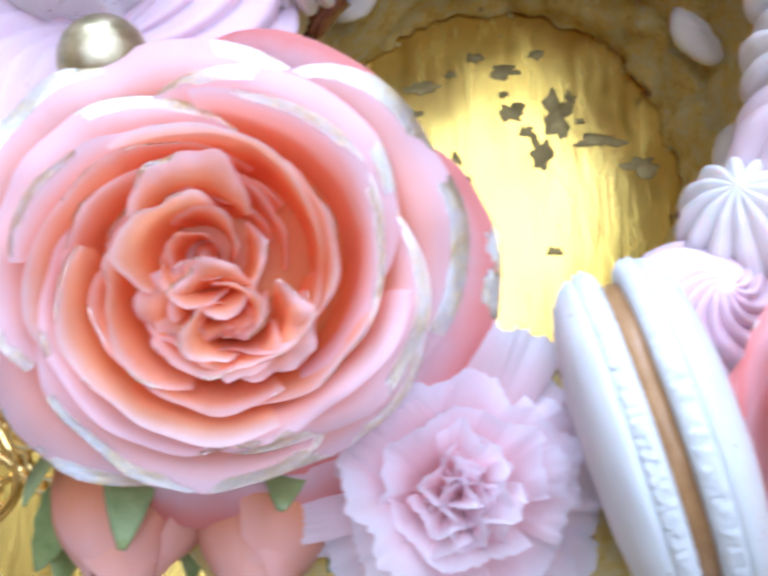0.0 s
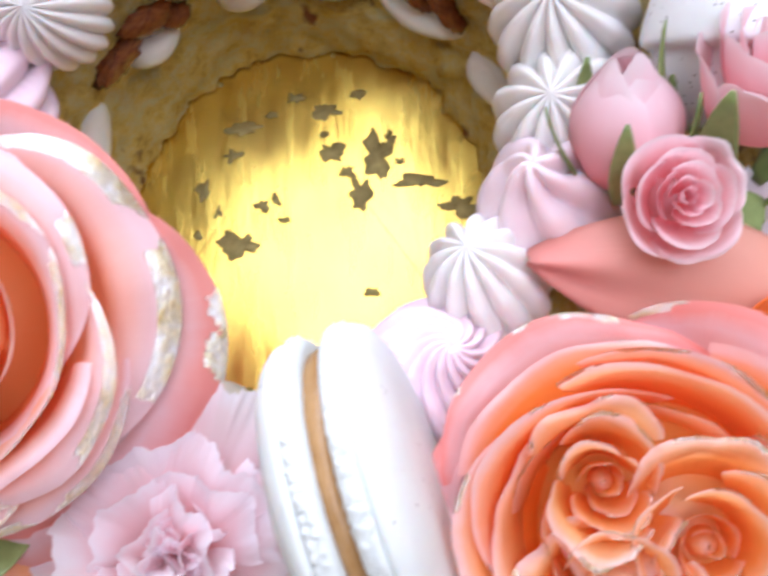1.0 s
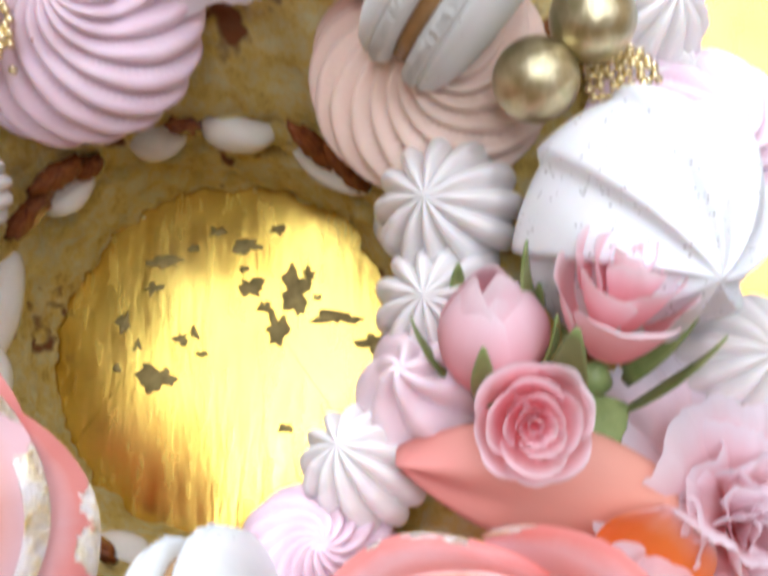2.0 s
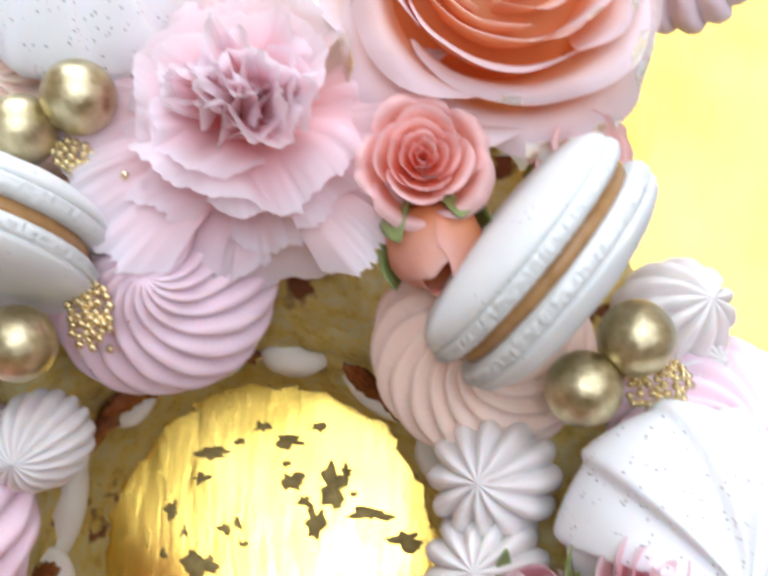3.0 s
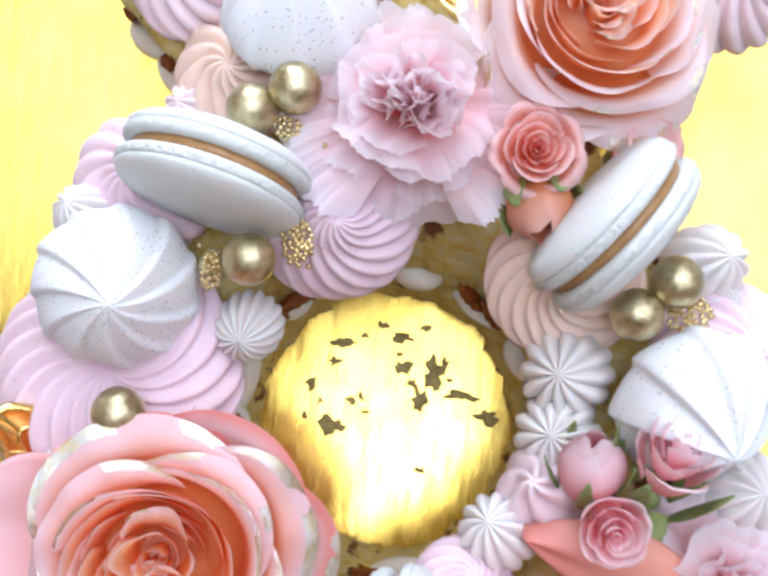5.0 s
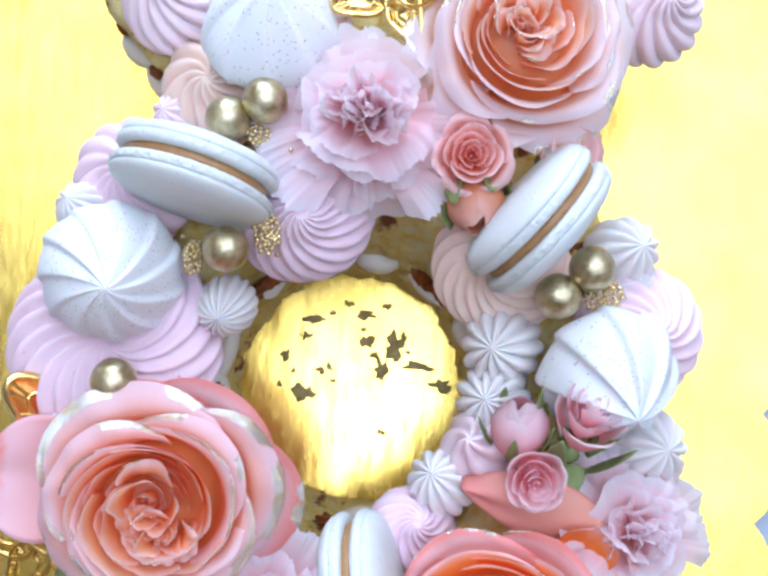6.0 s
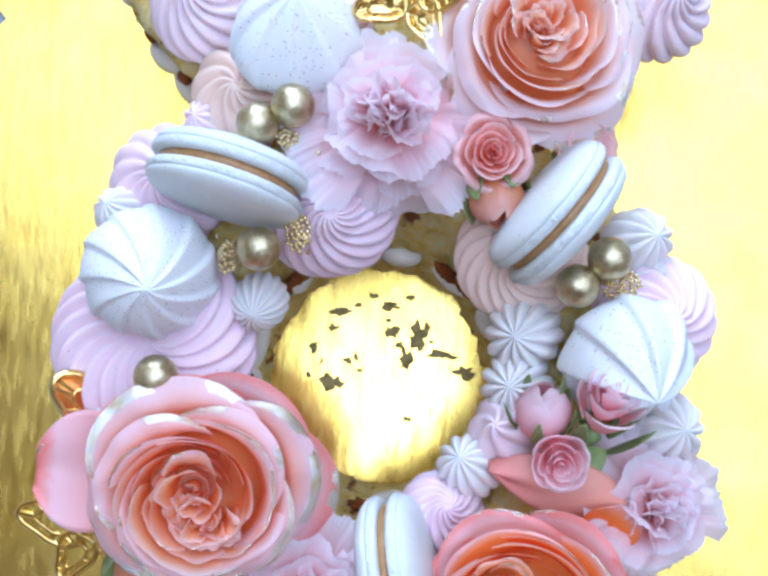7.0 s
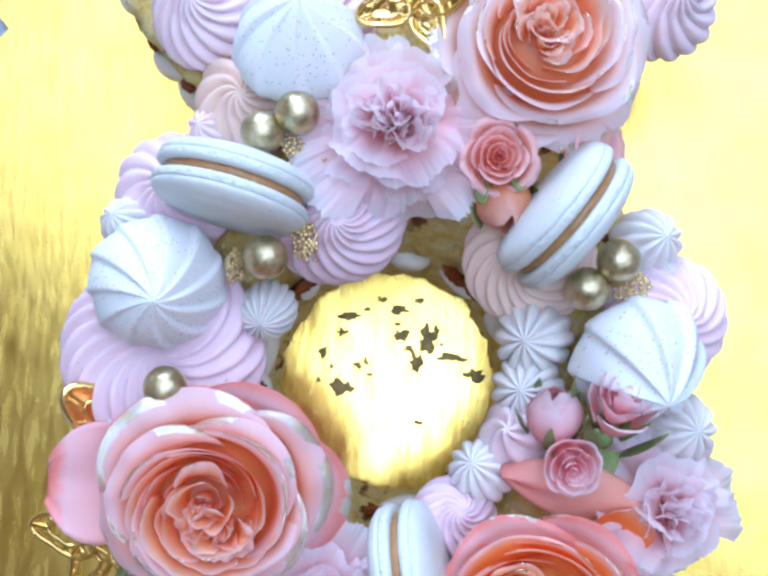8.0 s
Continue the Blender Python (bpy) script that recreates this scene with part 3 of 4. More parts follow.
star(0.108, 0.076, 0.0098, 0.017, "small white buttercream star at the cake's edge", (0.3, 0, 1), 11, seed=7)
star(-0.0505, 0.1225, 0.0078, 0.020, "small white buttercream star behind a meringue", (-0.3, 0.2, 1), 11, seed=8)
star(-0.030, 0.155, 0.0065, 0.013, "small blush buttercream star near two gold balls", (-0.4, 0, 1), 9, BLUSH_CREAM, seed=9)


def meringue(m, R, H, label, n=9, seed=0.0, twist=0.7, depth=0.085):
    return flat_thing("meringue", piped(KISS, R, H, n, twist, depth, 0.55, n * 16, 34, seed, True, True), MERINGUE, m, label, "meringue", "meringues on the cake")


meringue(aim(-0.0425, 0.1085, 0.070, 0.22, -0.28, 1), 0.0195, 0.027, "white meringue kiss with dark specks on a pink swirl", 11, 1)
meringue(aim(0.0930, 0.0985, 0.0690, 0.28, -0.62, 0.85), 0.0190, 0.027, "white meringue kiss with dark specks above the rosebuds", 8, 2, 0.5, 0.16)
meringue(aim(-0.006, 0.1745, 0.073, 0.08, 0.42, 1), 0.0190, 0.025, "white meringue kiss with faint specks beside the carnation", 9, 3, 0.5)


# ---------------------------------------------------------------- macarons
def macaron(m, D, label):
    R = D / 2
    ob = thing("macaron", label, "macaron", m, "macarons on the cake")
    dome = [(0.0, 0.0097), (0.25, 0.0096), (0.5, 0.0093), (0.7, 0.0087), (0.85, 0.0077), (0.94, 0.0065), (0.982, 0.0053), (0.988, 0.0046), (0.972, 0.0041), (0.94, 0.0038)]
    foot = [(0.95, 0.0043), (0.985, 0.0040), (1.0, 0.0035), (0.992, 0.0030), (1.002, 0.0025), (0.985, 0.0019), (0.965, 0.0014), (0.90, 0.0012), (0.0, 0.0012)]
    shell = mesh_of("shell", lathe([(r * R, z) for r, z in dome][::-1], 72, 0.0002, 1.0, 3), SHELL)
    skirt = mesh_of("foot", lathe([(r * R, z) for r, z in foot][::-1], 330, 0.0008, 4.0, 60, 2, 6), FOOT)
    for flip in (0, 180):
        s = part("shell", shell, None, ob, "", pose(0, 0, 0, flip, 0, flip * 0.3))
        part("foot", skirt, None, s, "frilled macaron foot")
    fill = lathe([(r * R, z) for r, z in ((0.0, -0.0017), (0.80, -0.0017), (0.89, -0.0012), (0.90, 0.0), (0.89, 0.0012), (0.80, 0.0017), (0.0, 0.0017))], 64, 0.0006, 2.0, 5)
    part("filling", fill, CARAMEL, ob, "glossy caramel filling")
    return ob


macaron(aim(-0.0205, 0.1345, 0.0820, -0.17, -0.92, 0.10), 0.0445, "white macaron with caramel filling standing on its edge")
macaron(aim(0.0705, 0.1325, 0.0840, -0.80, 0.55, 0.16), 0.0435, "white macaron with caramel filling leaning on a swirl")
macaron(aim(0.0365, 0.0290, 0.0750, 0.93, 0.27, 0.16), 0.0455, "white macaron with caramel filling between rose and carnation")


# ---------------------------------------------------------------- gold balls and pearls
GB = mesh_of("gold_ball", ball(0.0061, 40, 24), GOLD_BALL)
for x, y, z, spin in ((-0.0135, 0.1505, 0.083, 0), (-0.0040, 0.1560, 0.085, 70), (-0.0100, 0.1160, 0.083, 150), (0.0860, 0.1210, 0.084, 210), (0.0782, 0.1130, 0.082, 280), (-0.0350, 0.0785, 0.082, 330)):
    b = new("gold_ball", GB)
    b.matrix_world = pose(x, y, z, spin, spin * 0.5, spin)
    tagged(b, "brushed gold chocolate ball on the buttercream", "sweet", "gold balls on the cake")

PEARL = mesh_of("pearl", ball(0.00075, 12, 8), GOLD_BEAD)
rng = random.Random(7)
for cx, cy, cz, rx, ry, rot, count in ((-0.0040, 0.1470, 0.0815, 0.0045, 0.0025, -20, 38), (0.0000, 0.1215, 0.0805, 0.0035, 0.0055, 10, 44), (-0.0190, 0.1135, 0.0785, 0.0025, 0.0050, 0, 40), (0.0905, 0.1145, 0.0790, 0.0052, 0.0042, 20, 52)):
    ob = thing("sugar_pearls", "cluster of tiny gold sugar pearls on buttercream", "sprinkles", pose(cx, cy, cz, 0, 0, rot), "gold pearl clusters")
    done = []
    for _ in range(4000):
        a, q = rng.uniform(0, 2 * math.pi), math.sqrt(rng.random())
        p = Vector((rx * q * math.cos(a), ry * q * math.sin(a), 0.0012 * (1 - q * q) + rng.uniform(-0.0004, 0.0004)))
        if all((p - d).length > 0.00118 for d in done):
            done.append(p)
            part("pearl", PEARL, None, ob, "", pose(*p))
        if len(done) >= count * 1.5:
            break


# ---------------------------------------------------------------- flowers
def rose_petal(R, H, rl, hl, rb, zb, w, curl, ruffle, seed, lip=0.16, skew=0.06, nu=21, nv=15, thick=0.0):
    """One cupped petal about +x: lip radius rl and height hl, base radius rb and height zb, half-width w (radians), outward curl."""
    u, v = np.linspace(-1, 1, nu), np.linspace(0, 1, nv)
    P = np.zeros((nu, nv, 3))
    for i, a in enumerate(u):
        for j, b0 in enumerate(v):
            b = b0 * (1 - lip * abs(a) ** 2.6)
            rr = rb + (rl - rb) * (1 - (1 - b) ** 1.9)
            zz = zb + (hl - zb) * b ** 0.95
            k = max(0.0, b - 0.62) / 0.38
            rr += curl * R * 0.16 * k ** 1.6
            zz -= abs(curl) * H * 0.16 * k ** 2.4
            n1 = noise.noise(Vector((a * 1.5 + seed, b * 1.2, seed * 0.7)))
            n2 = noise.noise(Vector((a * 3.6 + seed, b * 2.0, seed * 1.3 + 5)))
            rr += R * (skew * a + ruffle * b * b * (n1 + 0.45 * n2)) * (0.3 + 0.7 * b)
            zz += H * ruffle * 0.8 * b * b * n2
            t = w * a * (0.62 + 0.38 * math.sin(min(1.0, b * 1.25) * math.pi / 2))
            P[i, j] = (rr * math.cos(t), rr * math.sin(t), zz)
    return grid(P, thick)


def rose(name, label, m, R, H, rings, mats, seed, group="", squeeze=(1, 1), off=(0, 0)):
    """rings: (petals, lip radius, lip height, half-width, curl, ruffle, material index), radii and heights as shares of R and H; off: shift of the inner rings."""
    ob = thing(name, label, "flower", m, group)
    rg = random.Random(seed)
    hip = lathe([(0.0, 0.0), (R * 0.16, 0.0), (R * 0.22, H * 0.08), (R * 0.12, H * 0.16), (0.0, H * 0.18)], 16)
    part("calyx", hip, LEAF, ob, "green calyx")
    if name == "spray_rose":
        part("petal_core", lathe([(R * 0.42, H * 0.40), (R * 0.30, H * 0.50), (R * 0.12, H * 0.60), (0.0, H * 0.66)], 24, R * 0.02, seed, 2.0), mats[-1], ob, "tightly rolled innermost petals")
    a0 = rg.uniform(0, 6)
    garden = name.endswith("garden_rose")
    for count, fr, fh, w, curl, ruffle, mi in rings:
        a0 += rg.uniform(0.5, 1.1)
        for k in range(count):
            a = a0 + 2 * math.pi * k / count + rg.uniform(-0.18, 0.18)
            rl = R * fr * rg.uniform(0.96, 1.04)
            hl = H * fh * rg.uniform(0.96, 1.04)
            if garden:
                steep = 0.17 if fr < 0.62 else 0.17 + 1.0 * (fr - 0.62)
                rb, zb, lip = rl - R * steep, hl - H * (0.46 if fr < 0.75 else 0.36), rg.uniform(0.10, 0.22) if fr < 0.62 else rg.uniform(0.22, 0.38)
            else:
                rb, zb, lip = max(R * 0.02, rl - R * (0.10 + 0.30 * fr)), hl - H * (0.30 + 0.25 * fr), rg.uniform(0.28, 0.45)
            d = rose_petal(R, H, rl, hl, rb, zb, w * rg.uniform(0.9, 1.1), curl * rg.uniform(0.6, 1.4), ruffle, rg.uniform(0, 90), lip, min(0.10, 0.2 * fr) if garden else min(0.05, 0.12 * fr), 27 if garden else 21)
            v = d[0] @ np.array(Matrix.Rotation(a, 3, "Z")).T
            v[:, 0] = v[:, 0] * squeeze[0] + off[0] * R * (1 - fr)
            v[:, 1] = v[:, 1] * squeeze[1] + off[1] * R * (1 - fr)
            part("petal", (v, d[1], d[2]), mats[mi], ob)
    return ob


CORAL_RINGS = [(2, 0.30, 0.92, 1.3, 0.15, 0.06, 2), (3, 0.36, 0.94, 1.2, 0.15, 0.06, 2), (3, 0.43, 0.955, 1.25, 0.2, 0.05, 2), (4, 0.51, 0.96, 1.1, 0.25, 0.04, 2),
               (4, 0.585, 0.96, 1.15, 0.4, 0.045, 0), (4, 0.68, 0.88, 1.15, 0.8, 0.055, 0), (4, 0.79, 0.74, 1.1, 1.1, 0.06, 0), (5, 0.90, 0.55, 0.95, 1.2, 0.06, 1)]
ORANGE_RINGS = [(3, 0.52, 0.92, 1.15, 0.3, 0.08, 2), (3, 0.61, 0.95, 1.2, 0.3, 0.07, 2), (4, 0.70, 0.96, 1.15, 0.3, 0.05, 0), (4, 0.80, 0.92, 1.15, 0.5, 0.05, 0), (5, 0.90, 0.74, 1.0, 0.9, 0.06, 1)]
PALE_RINGS = [(3, 0.36, 0.92, 1.2, 0.2, 0.07, 2), (3, 0.45, 0.92, 1.2, 0.25, 0.07, 2), (3, 0.55, 0.92, 1.25, 0.3, 0.055, 2), (4, 0.66, 0.90, 1.15, 0.5, 0.06, 0), (4, 0.78, 0.78, 1.1, 0.9, 0.07, 0), (5, 0.90, 0.62, 0.95, 1.2, 0.08, 1)]
HEART = [(1, 0.04, 0.76, 2.2, 0.0, 0.02, 2), (2, 0.09, 0.82, 1.6, 0.05, 0.03, 2), (2, 0.15, 0.86, 1.4, 0.15, 0.05, 2), (2, 0.21, 0.88, 1.3, 0.3, 0.07, 2), (2, 0.28, 0.86, 1.0, 0.5, 0.08, 2)]


def garden_rose(label, m, R, H, mats, seed, squeeze, hearts, rings, off=(0, 0)):
    """A quartered garden rose: a cup of large petals round several small whorls."""
    name = label.split()[1] + "_garden_rose"
    ob = rose(name, label, m, R, H, rings, mats, seed, "large roses on the cake", squeeze, off)
    rg = random.Random(seed + 100)
    bed = lathe([(R * 0.64, H * 0.52), (R * 0.50, H * 0.64), (R * 0.34, H * 0.71), (R * 0.18, H * 0.73), (0.0, H * 0.73)], 40, R * 0.02, seed, 2.0)
    bed[0][:, :2] += (off[0] * R * 0.4, off[1] * R * 0.4)
    part("petal_bed", bed, mats[2], ob, "packed inner petals")
    for hx, hy, hs in hearts:
        core = ball(R * 0.05 * hs, 14, 9, 2.0)
        part("petal_core", (core[0] + (hx * R, hy * R, H * 0.72), core[1], core[2]), mats[2], ob, "tightly rolled innermost petals")
        for count, fr, fh, w, curl, ruffle, mi in HEART:
            a0 = rg.uniform(0, 6)
            for k in range(count):
                fr2 = fr * hs
                d = rose_petal(R, H, R * fr2, H * (fh + rg.uniform(0.05, 0.15)), R * fr2 * 0.55, H * 0.66, w, curl, ruffle, rg.uniform(0, 90), rg.uniform(0.2, 0.4), 0.03)
                v = d[0] @ np.array(Matrix.Rotation(a0 + 2 * math.pi * k / count, 3, "Z")).T
                v[:, 0] += hx * R
                v[:, 1] += hy * R
                part("petal", (v, d[1], d[2]), mats[mi], ob)
    return ob


garden_rose("large coral garden rose edged with gold leaf", aim(-0.0210, 0.0545, 0.058, 0.03, -0.21, 1), 0.0312, 0.042, (ROSE_CORAL, ROSE_CORAL_OUT, ROSE_CORAL_IN), 5, (1.06, 0.98), ((0.02, 0.08, 1.0), (0.08, -0.17, 0.8)), CORAL_RINGS, (0.04, 0.0))
garden_rose("large orange garden rose with gold leaf and loose petals", aim(0.0735, 0.0300, 0.056, -0.08, -0.15, 1), 0.0275, 0.040, (ROSE_ORANGE, ROSE_CORAL_OUT, ROSE_ORANGE_IN), 8, (1.05, 0.95), ((0.20, 0.02, 1.5), (-0.30, 0.06, 1.15), (-0.05, -0.34, 1.2)), ORANGE_RINGS)
garden_rose("large pale garden rose with gold leaf flecks", aim(0.0610, 0.1775, 0.062, 0.08, 0.02, 1), 0.0268, 0.044, (ROSE_PALE, ROSE_PALE, ROSE_PALE_IN), 12, (1, 1), ((0.14, 0.06, 0.95), (-0.02, 0.12, 0.8)), PALE_RINGS, (0.12, 0.10))

SMALL = [(3, 0.08, 0.92, 1.3, 0.0, 0.03, 0), (3, 0.17, 0.94, 1.2, 0.05, 0.03, 0), (3, 0.28, 0.96, 1.15, 0.1, 0.03, 0), (4, 0.40, 0.97, 1.0, 0.2, 0.03, 0), (4, 0.54, 0.94, 0.95, 0.5, 0.04, 0), (5, 0.74, 0.84, 0.8, 1.2, 0.06, 0)]
TIGHT = [(3, 0.10, 0.98, 1.3, 0.0, 0.03, 0), (3, 0.22, 1.0, 1.2, 0.05, 0.03, 0), (3, 0.36, 1.0, 1.15, 0.1, 0.04, 0), (4, 0.52, 0.96, 1.0, 0.3, 0.04, 0), (4, 0.70, 0.88, 0.95, 0.5, 0.05, 0)]
rose("spray_rose", "small coral-pink spray rose beside the carnation", aim(0.0515, 0.1485, 0.072, 0.0, -0.12, 1), 0.0125, 0.025, SMALL, (SPRAY,), 3, "spray roses on the cake")
rose("spray_rose", "dusky pink spray rose tucked under a large rose", aim(0.0720, 0.1520, 0.064, 0.45, 0.05, 1), 0.0125, 0.021, SMALL, (SPRAY,), 4, "spray roses on the cake")
rose("spray_rose", "small open pink spray rose with rolled petals", aim(0.0765, 0.0690, 0.070, -0.02, -0.22, 1), 0.0105, 0.023, TIGHT, (SPRAY_PINK,), 6, "spray roses on the cake")


def sepal(L, W, bend, seed, nu=7, nv=12):
    u, v = np.linspace(-1, 1, nu), np.linspace(0, 1, nv)
    P = np.zeros((nu, nv, 3))
    for i, a in enumerate(u):
        for j, b in enumerate(v):
            wd = W * math.sin(math.pi * min(1.0, b * 0.86 + 0.12)) ** 0.8
            P[i, j] = (bend * L * b * b + 0.12 * wd * a * a, wd * a, L * b)
    return grid(P, 0.0003)


def bud_petal(R, H, w, seed, lean):
    """One petal wrapped round a closed bud, its lip drawn in to the tip."""
    u, v = np.linspace(-1, 1, 19), np.linspace(0, 1, 15)
    P = np.zeros((19, 15, 3))
    for i, a in enumerate(u):
        for j, b0 in enumerate(v):
            b = b0 * (1 - 0.16 * abs(a) ** 2.2)
            r = R * (0.14 + 0.86 * math.sin(math.pi * min(1.0, 0.10 + 0.86 * b)) ** 0.8) * (1 + 0.07 * a + lean * b)
            r *= 1 + 0.07 * noise.noise(Vector((a * 2 + seed, b * 2, seed)))
            P[i, j] = (r * math.cos(w * a), r * math.sin(w * a), H * (0.08 + 0.90 * b))
    return grid(P)


def rosebud(label, m, R, H, mat, seed, n_sepals=5, spread=0.12, wide=0.22, group="rosebuds on the cake", closed=False):
    if closed:
        ob = thing("rosebud", label, "flower", m, group)
        part("calyx", lathe([(0.0, 0.0), (R * 0.3, 0.0), (R * 0.5, H * 0.1), (R * 0.4, H * 0.2), (0.0, H * 0.22)], 16), LEAF, ob, "green calyx")
        for k in range(7):
            d = bud_petal(R * (0.62 + 0.055 * k), H * (1.0 - 0.025 * k), 1.25, seed + k * 3.1, 0.02 * k)
            part("petal", (d[0] @ np.array(Matrix.Rotation(k * 2.2 + seed, 3, "Z")).T, d[1], d[2]), mat, ob)
    else:
        ob = rose("rosebud", label, m, R, H, TIGHT, (mat,), seed, group)
    rg = random.Random(seed)
    for k in range(n_sepals):
        d = sepal(H * rg.uniform(0.6, 0.85), R * wide, spread * rg.uniform(0.4, 2.0), seed)
        a = 2 * math.pi * k / n_sepals + rg.uniform(-0.2, 0.2)
        v = d[0].copy()
        lean = R * (0.45 if not closed else 0.56) + (R * 0.5) * np.sin(np.clip(v[:, 2] / H, 0, 1) * math.pi * (0.62 if not closed else 0.9))
        v[:, 0] += lean
        v = v @ np.array(Matrix.Rotation(a, 3, "Z")).T
        part("sepal", (v, d[1], d[2]), LEAF, ob, "narrow green sepal")
    return ob


rosebud("pink rosebud with green sepals beside two others", aim(0.0720, 0.0715, 0.069, -0.05, 0.85, 1), 0.0080, 0.022, SPRAY_PINK, 21, closed=True)
rosebud("deep pink opening rosebud with green sepals", aim(0.0865, 0.0710, 0.069, 0.14, 0.75, 1), 0.0130, 0.027, SPRAY_PINK, 22)
rosebud("closed rosebud wrapped in green sepals under a spray rose", aim(0.0540, 0.1425, 0.0765, 0.08, -1.0, 0.65), 0.0085, 0.019, BUD_ORANGE, 23, 5, 0.02, 0.42, closed=True)
rosebud("orange rosebud with green sepals below the coral rose", aim(-0.0360, 0.0340, 0.052, 0.0, -1.0, 0.42), 0.0120, 0.030, BUD_ORANGE, 24, 5, 0.1, 0.34, closed=True)
rosebud("orange rosebud with long green sepals below the coral rose", aim(-0.0150, 0.0330, 0.052, -0.1, -1.0, 0.40), 0.0115, 0.030, BUD_ORANGE, 25, 5, 0.1, 0.34, closed=True)


def loose_petal(name, label, m, L, W, cup, roll, mat, seed, point=0.0):
    u, v = np.linspace(-1, 1, 21), np.linspace(0, 1, 19)
    P = np.zeros((21, 19, 3))
    for i, a in enumerate(u):
        for j, b in enumerate(v):
            wd = W * math.sin(math.pi * (0.10 + (0.78 + 0.10 * point) * b)) ** (0.6 + 0.3 * point)
            k = max(0.0, b - 0.6) / 0.4
            n1 = noise.noise(Vector((a * 1.4 + seed, b * 1.6, seed)))
            P[i, j] = (wd * a, L * (b - roll * 0.12 * k * k), cup * (a * a * W + 0.4 * L * b * b) - roll * L * 0.20 * k ** 2.2 + 0.08 * L * n1 * b)
    return flat_thing(name, grid(P, 0.0002), mat, m, label, "petal")


loose_petal("rose_petal", "coral outer petal standing away from the garden rose", Matrix.Translation((-0.038, 0.051, 0.071)) @ pose(0, 0, 0, 6, 0, 92), 0.0322, 0.0170, 0.15, 0.5, ROSE_CORAL_OUT, 2, 0.45)
loose_petal("rose_petal", "folded-back coral petal above the orange rose", Matrix.Translation((0.0965, 0.0540, 0.0770)) @ pose(0, 0, 0, 4, -22, 83), 0.038, 0.0090, -0.42, 0.0, ROSE_FOLD, 7, 1.0)
loose_petal("rose_petal", "curled orange petal beside a carnation", Matrix.Translation((0.0885, 0.0450, 0.072)) @ pose(0, 0, 0, 24, 18, -30), 0.014, 0.0085, 0.45, 0.5, ROSE_ORANGE, 9)


def carnation_petal(L, W, ruffle, folds, seed, bend, nu=45, nv=14, rounding=0.22):
    """A fan-shaped petal with soft folds and a finely toothed lip."""
    u, v = np.linspace(-1, 1, nu), np.linspace(0, 1, nv)
    P = np.zeros((nu, nv, 3))
    ph = seed * 1.7
    for i, a in enumerate(u):
        jag = 1.0 - rounding * a * a + 0.11 * noise.noise(Vector((a * 3, seed, 1.0))) + 0.07 * noise.noise(Vector((a * 15, seed, 4.0)))
        for j, b in enumerate(v):
            wid = W * (0.12 + 0.88 * b ** 0.9)
            wave = math.sin(a * folds + ph) * 0.8 + 1.5 * noise.noise(Vector((a * 1.8 + seed, b * 1.3, seed))) + 0.22 * b * noise.noise(Vector((a * 5 + seed, b * 2, seed)))
            k = max(0.0, b - 0.7) / 0.3
            P[i, j] = (wid * a * (1 - 0.12 * abs(wave) * b), L * b * jag, ruffle * L * wave * b ** 1.5 + bend * L * b * b - 0.08 * L * k * k)
    return grid(P)


def carnation(label, m, R, H, seed, outer=12, middle=13, inner=14, large=()):
    ob = thing("carnation", label, "flower", m, "carnations on the cake")
    rg = random.Random(seed)
    part("calyx", lathe([(0.0, 0.0), (R * 0.2, 0.0), (R * 0.26, H * 0.2), (R * 0.16, H * 0.42), (0.0, H * 0.44)], 16), LEAF, ob, "green calyx")
    k = 0
    for count, t0, t1, l0, l1, wide, ruffle, folds, z in ((inner, -14, 44, 0.26, 0.46, 0.34, 0.18, 3.4, 0.52), (middle, 38, 72, 0.46, 0.80, 0.66, 0.17, 2.4, 0.44), (outer, 70, 98, 0.84, 1.06, 0.78, 0.12, 2.0, 0.32)):
        for q in range(count):
            f = q / (count - 1)
            tilt = radians(t0 + (t1 - t0) * f + rg.uniform(-18, 13))
            size = (l0 + (l1 - l0) * f) * rg.uniform(0.82, 1.12)
            L = math.hypot(size * R * math.sin(tilt), (1 - z) * H * math.cos(tilt) * 0.9)
            d = carnation_petal(L, R * wide * rg.uniform(0.85, 1.15) * (0.6 + 0.4 * f), ruffle, folds, rg.uniform(0, 60), 0.28 - 0.42 * math.sin(tilt) ** 2, rounding=0.22 + 0.35 * math.cos(tilt) ** 2)
            turn = Matrix.Rotation(k * 2.39996 + rg.uniform(-0.6, 0.6), 4, "Z") @ Matrix.Translation((0, 0.08 * R * math.sin(tilt), H * z)) @ Matrix.Rotation(math.pi / 2 - tilt, 4, "X")
            A = np.array(turn)
            part("petal", (d[0] @ A[:3, :3].T + A[:3, 3], d[1], d[2]), CARNATION_IN if z > 0.43 else CARNATION, ob)
            k += 1
    for az, tilt, L, W in large:
        d = carnation_petal(L, W, 0.05, 2.4, rg.uniform(0, 60), -0.08)
        A = np.array(Matrix.Rotation(radians(az), 4, "Z") @ Matrix.Translation((0, 0.1 * R, H * 0.30)) @ Matrix.Rotation(math.pi / 2 - radians(tilt), 4, "X"))
        part("petal", (d[0] @ A[:3, :3].T + A[:3, 3], d[1], d[2]), CARNATION, ob, "broad outer petal")
    return ob


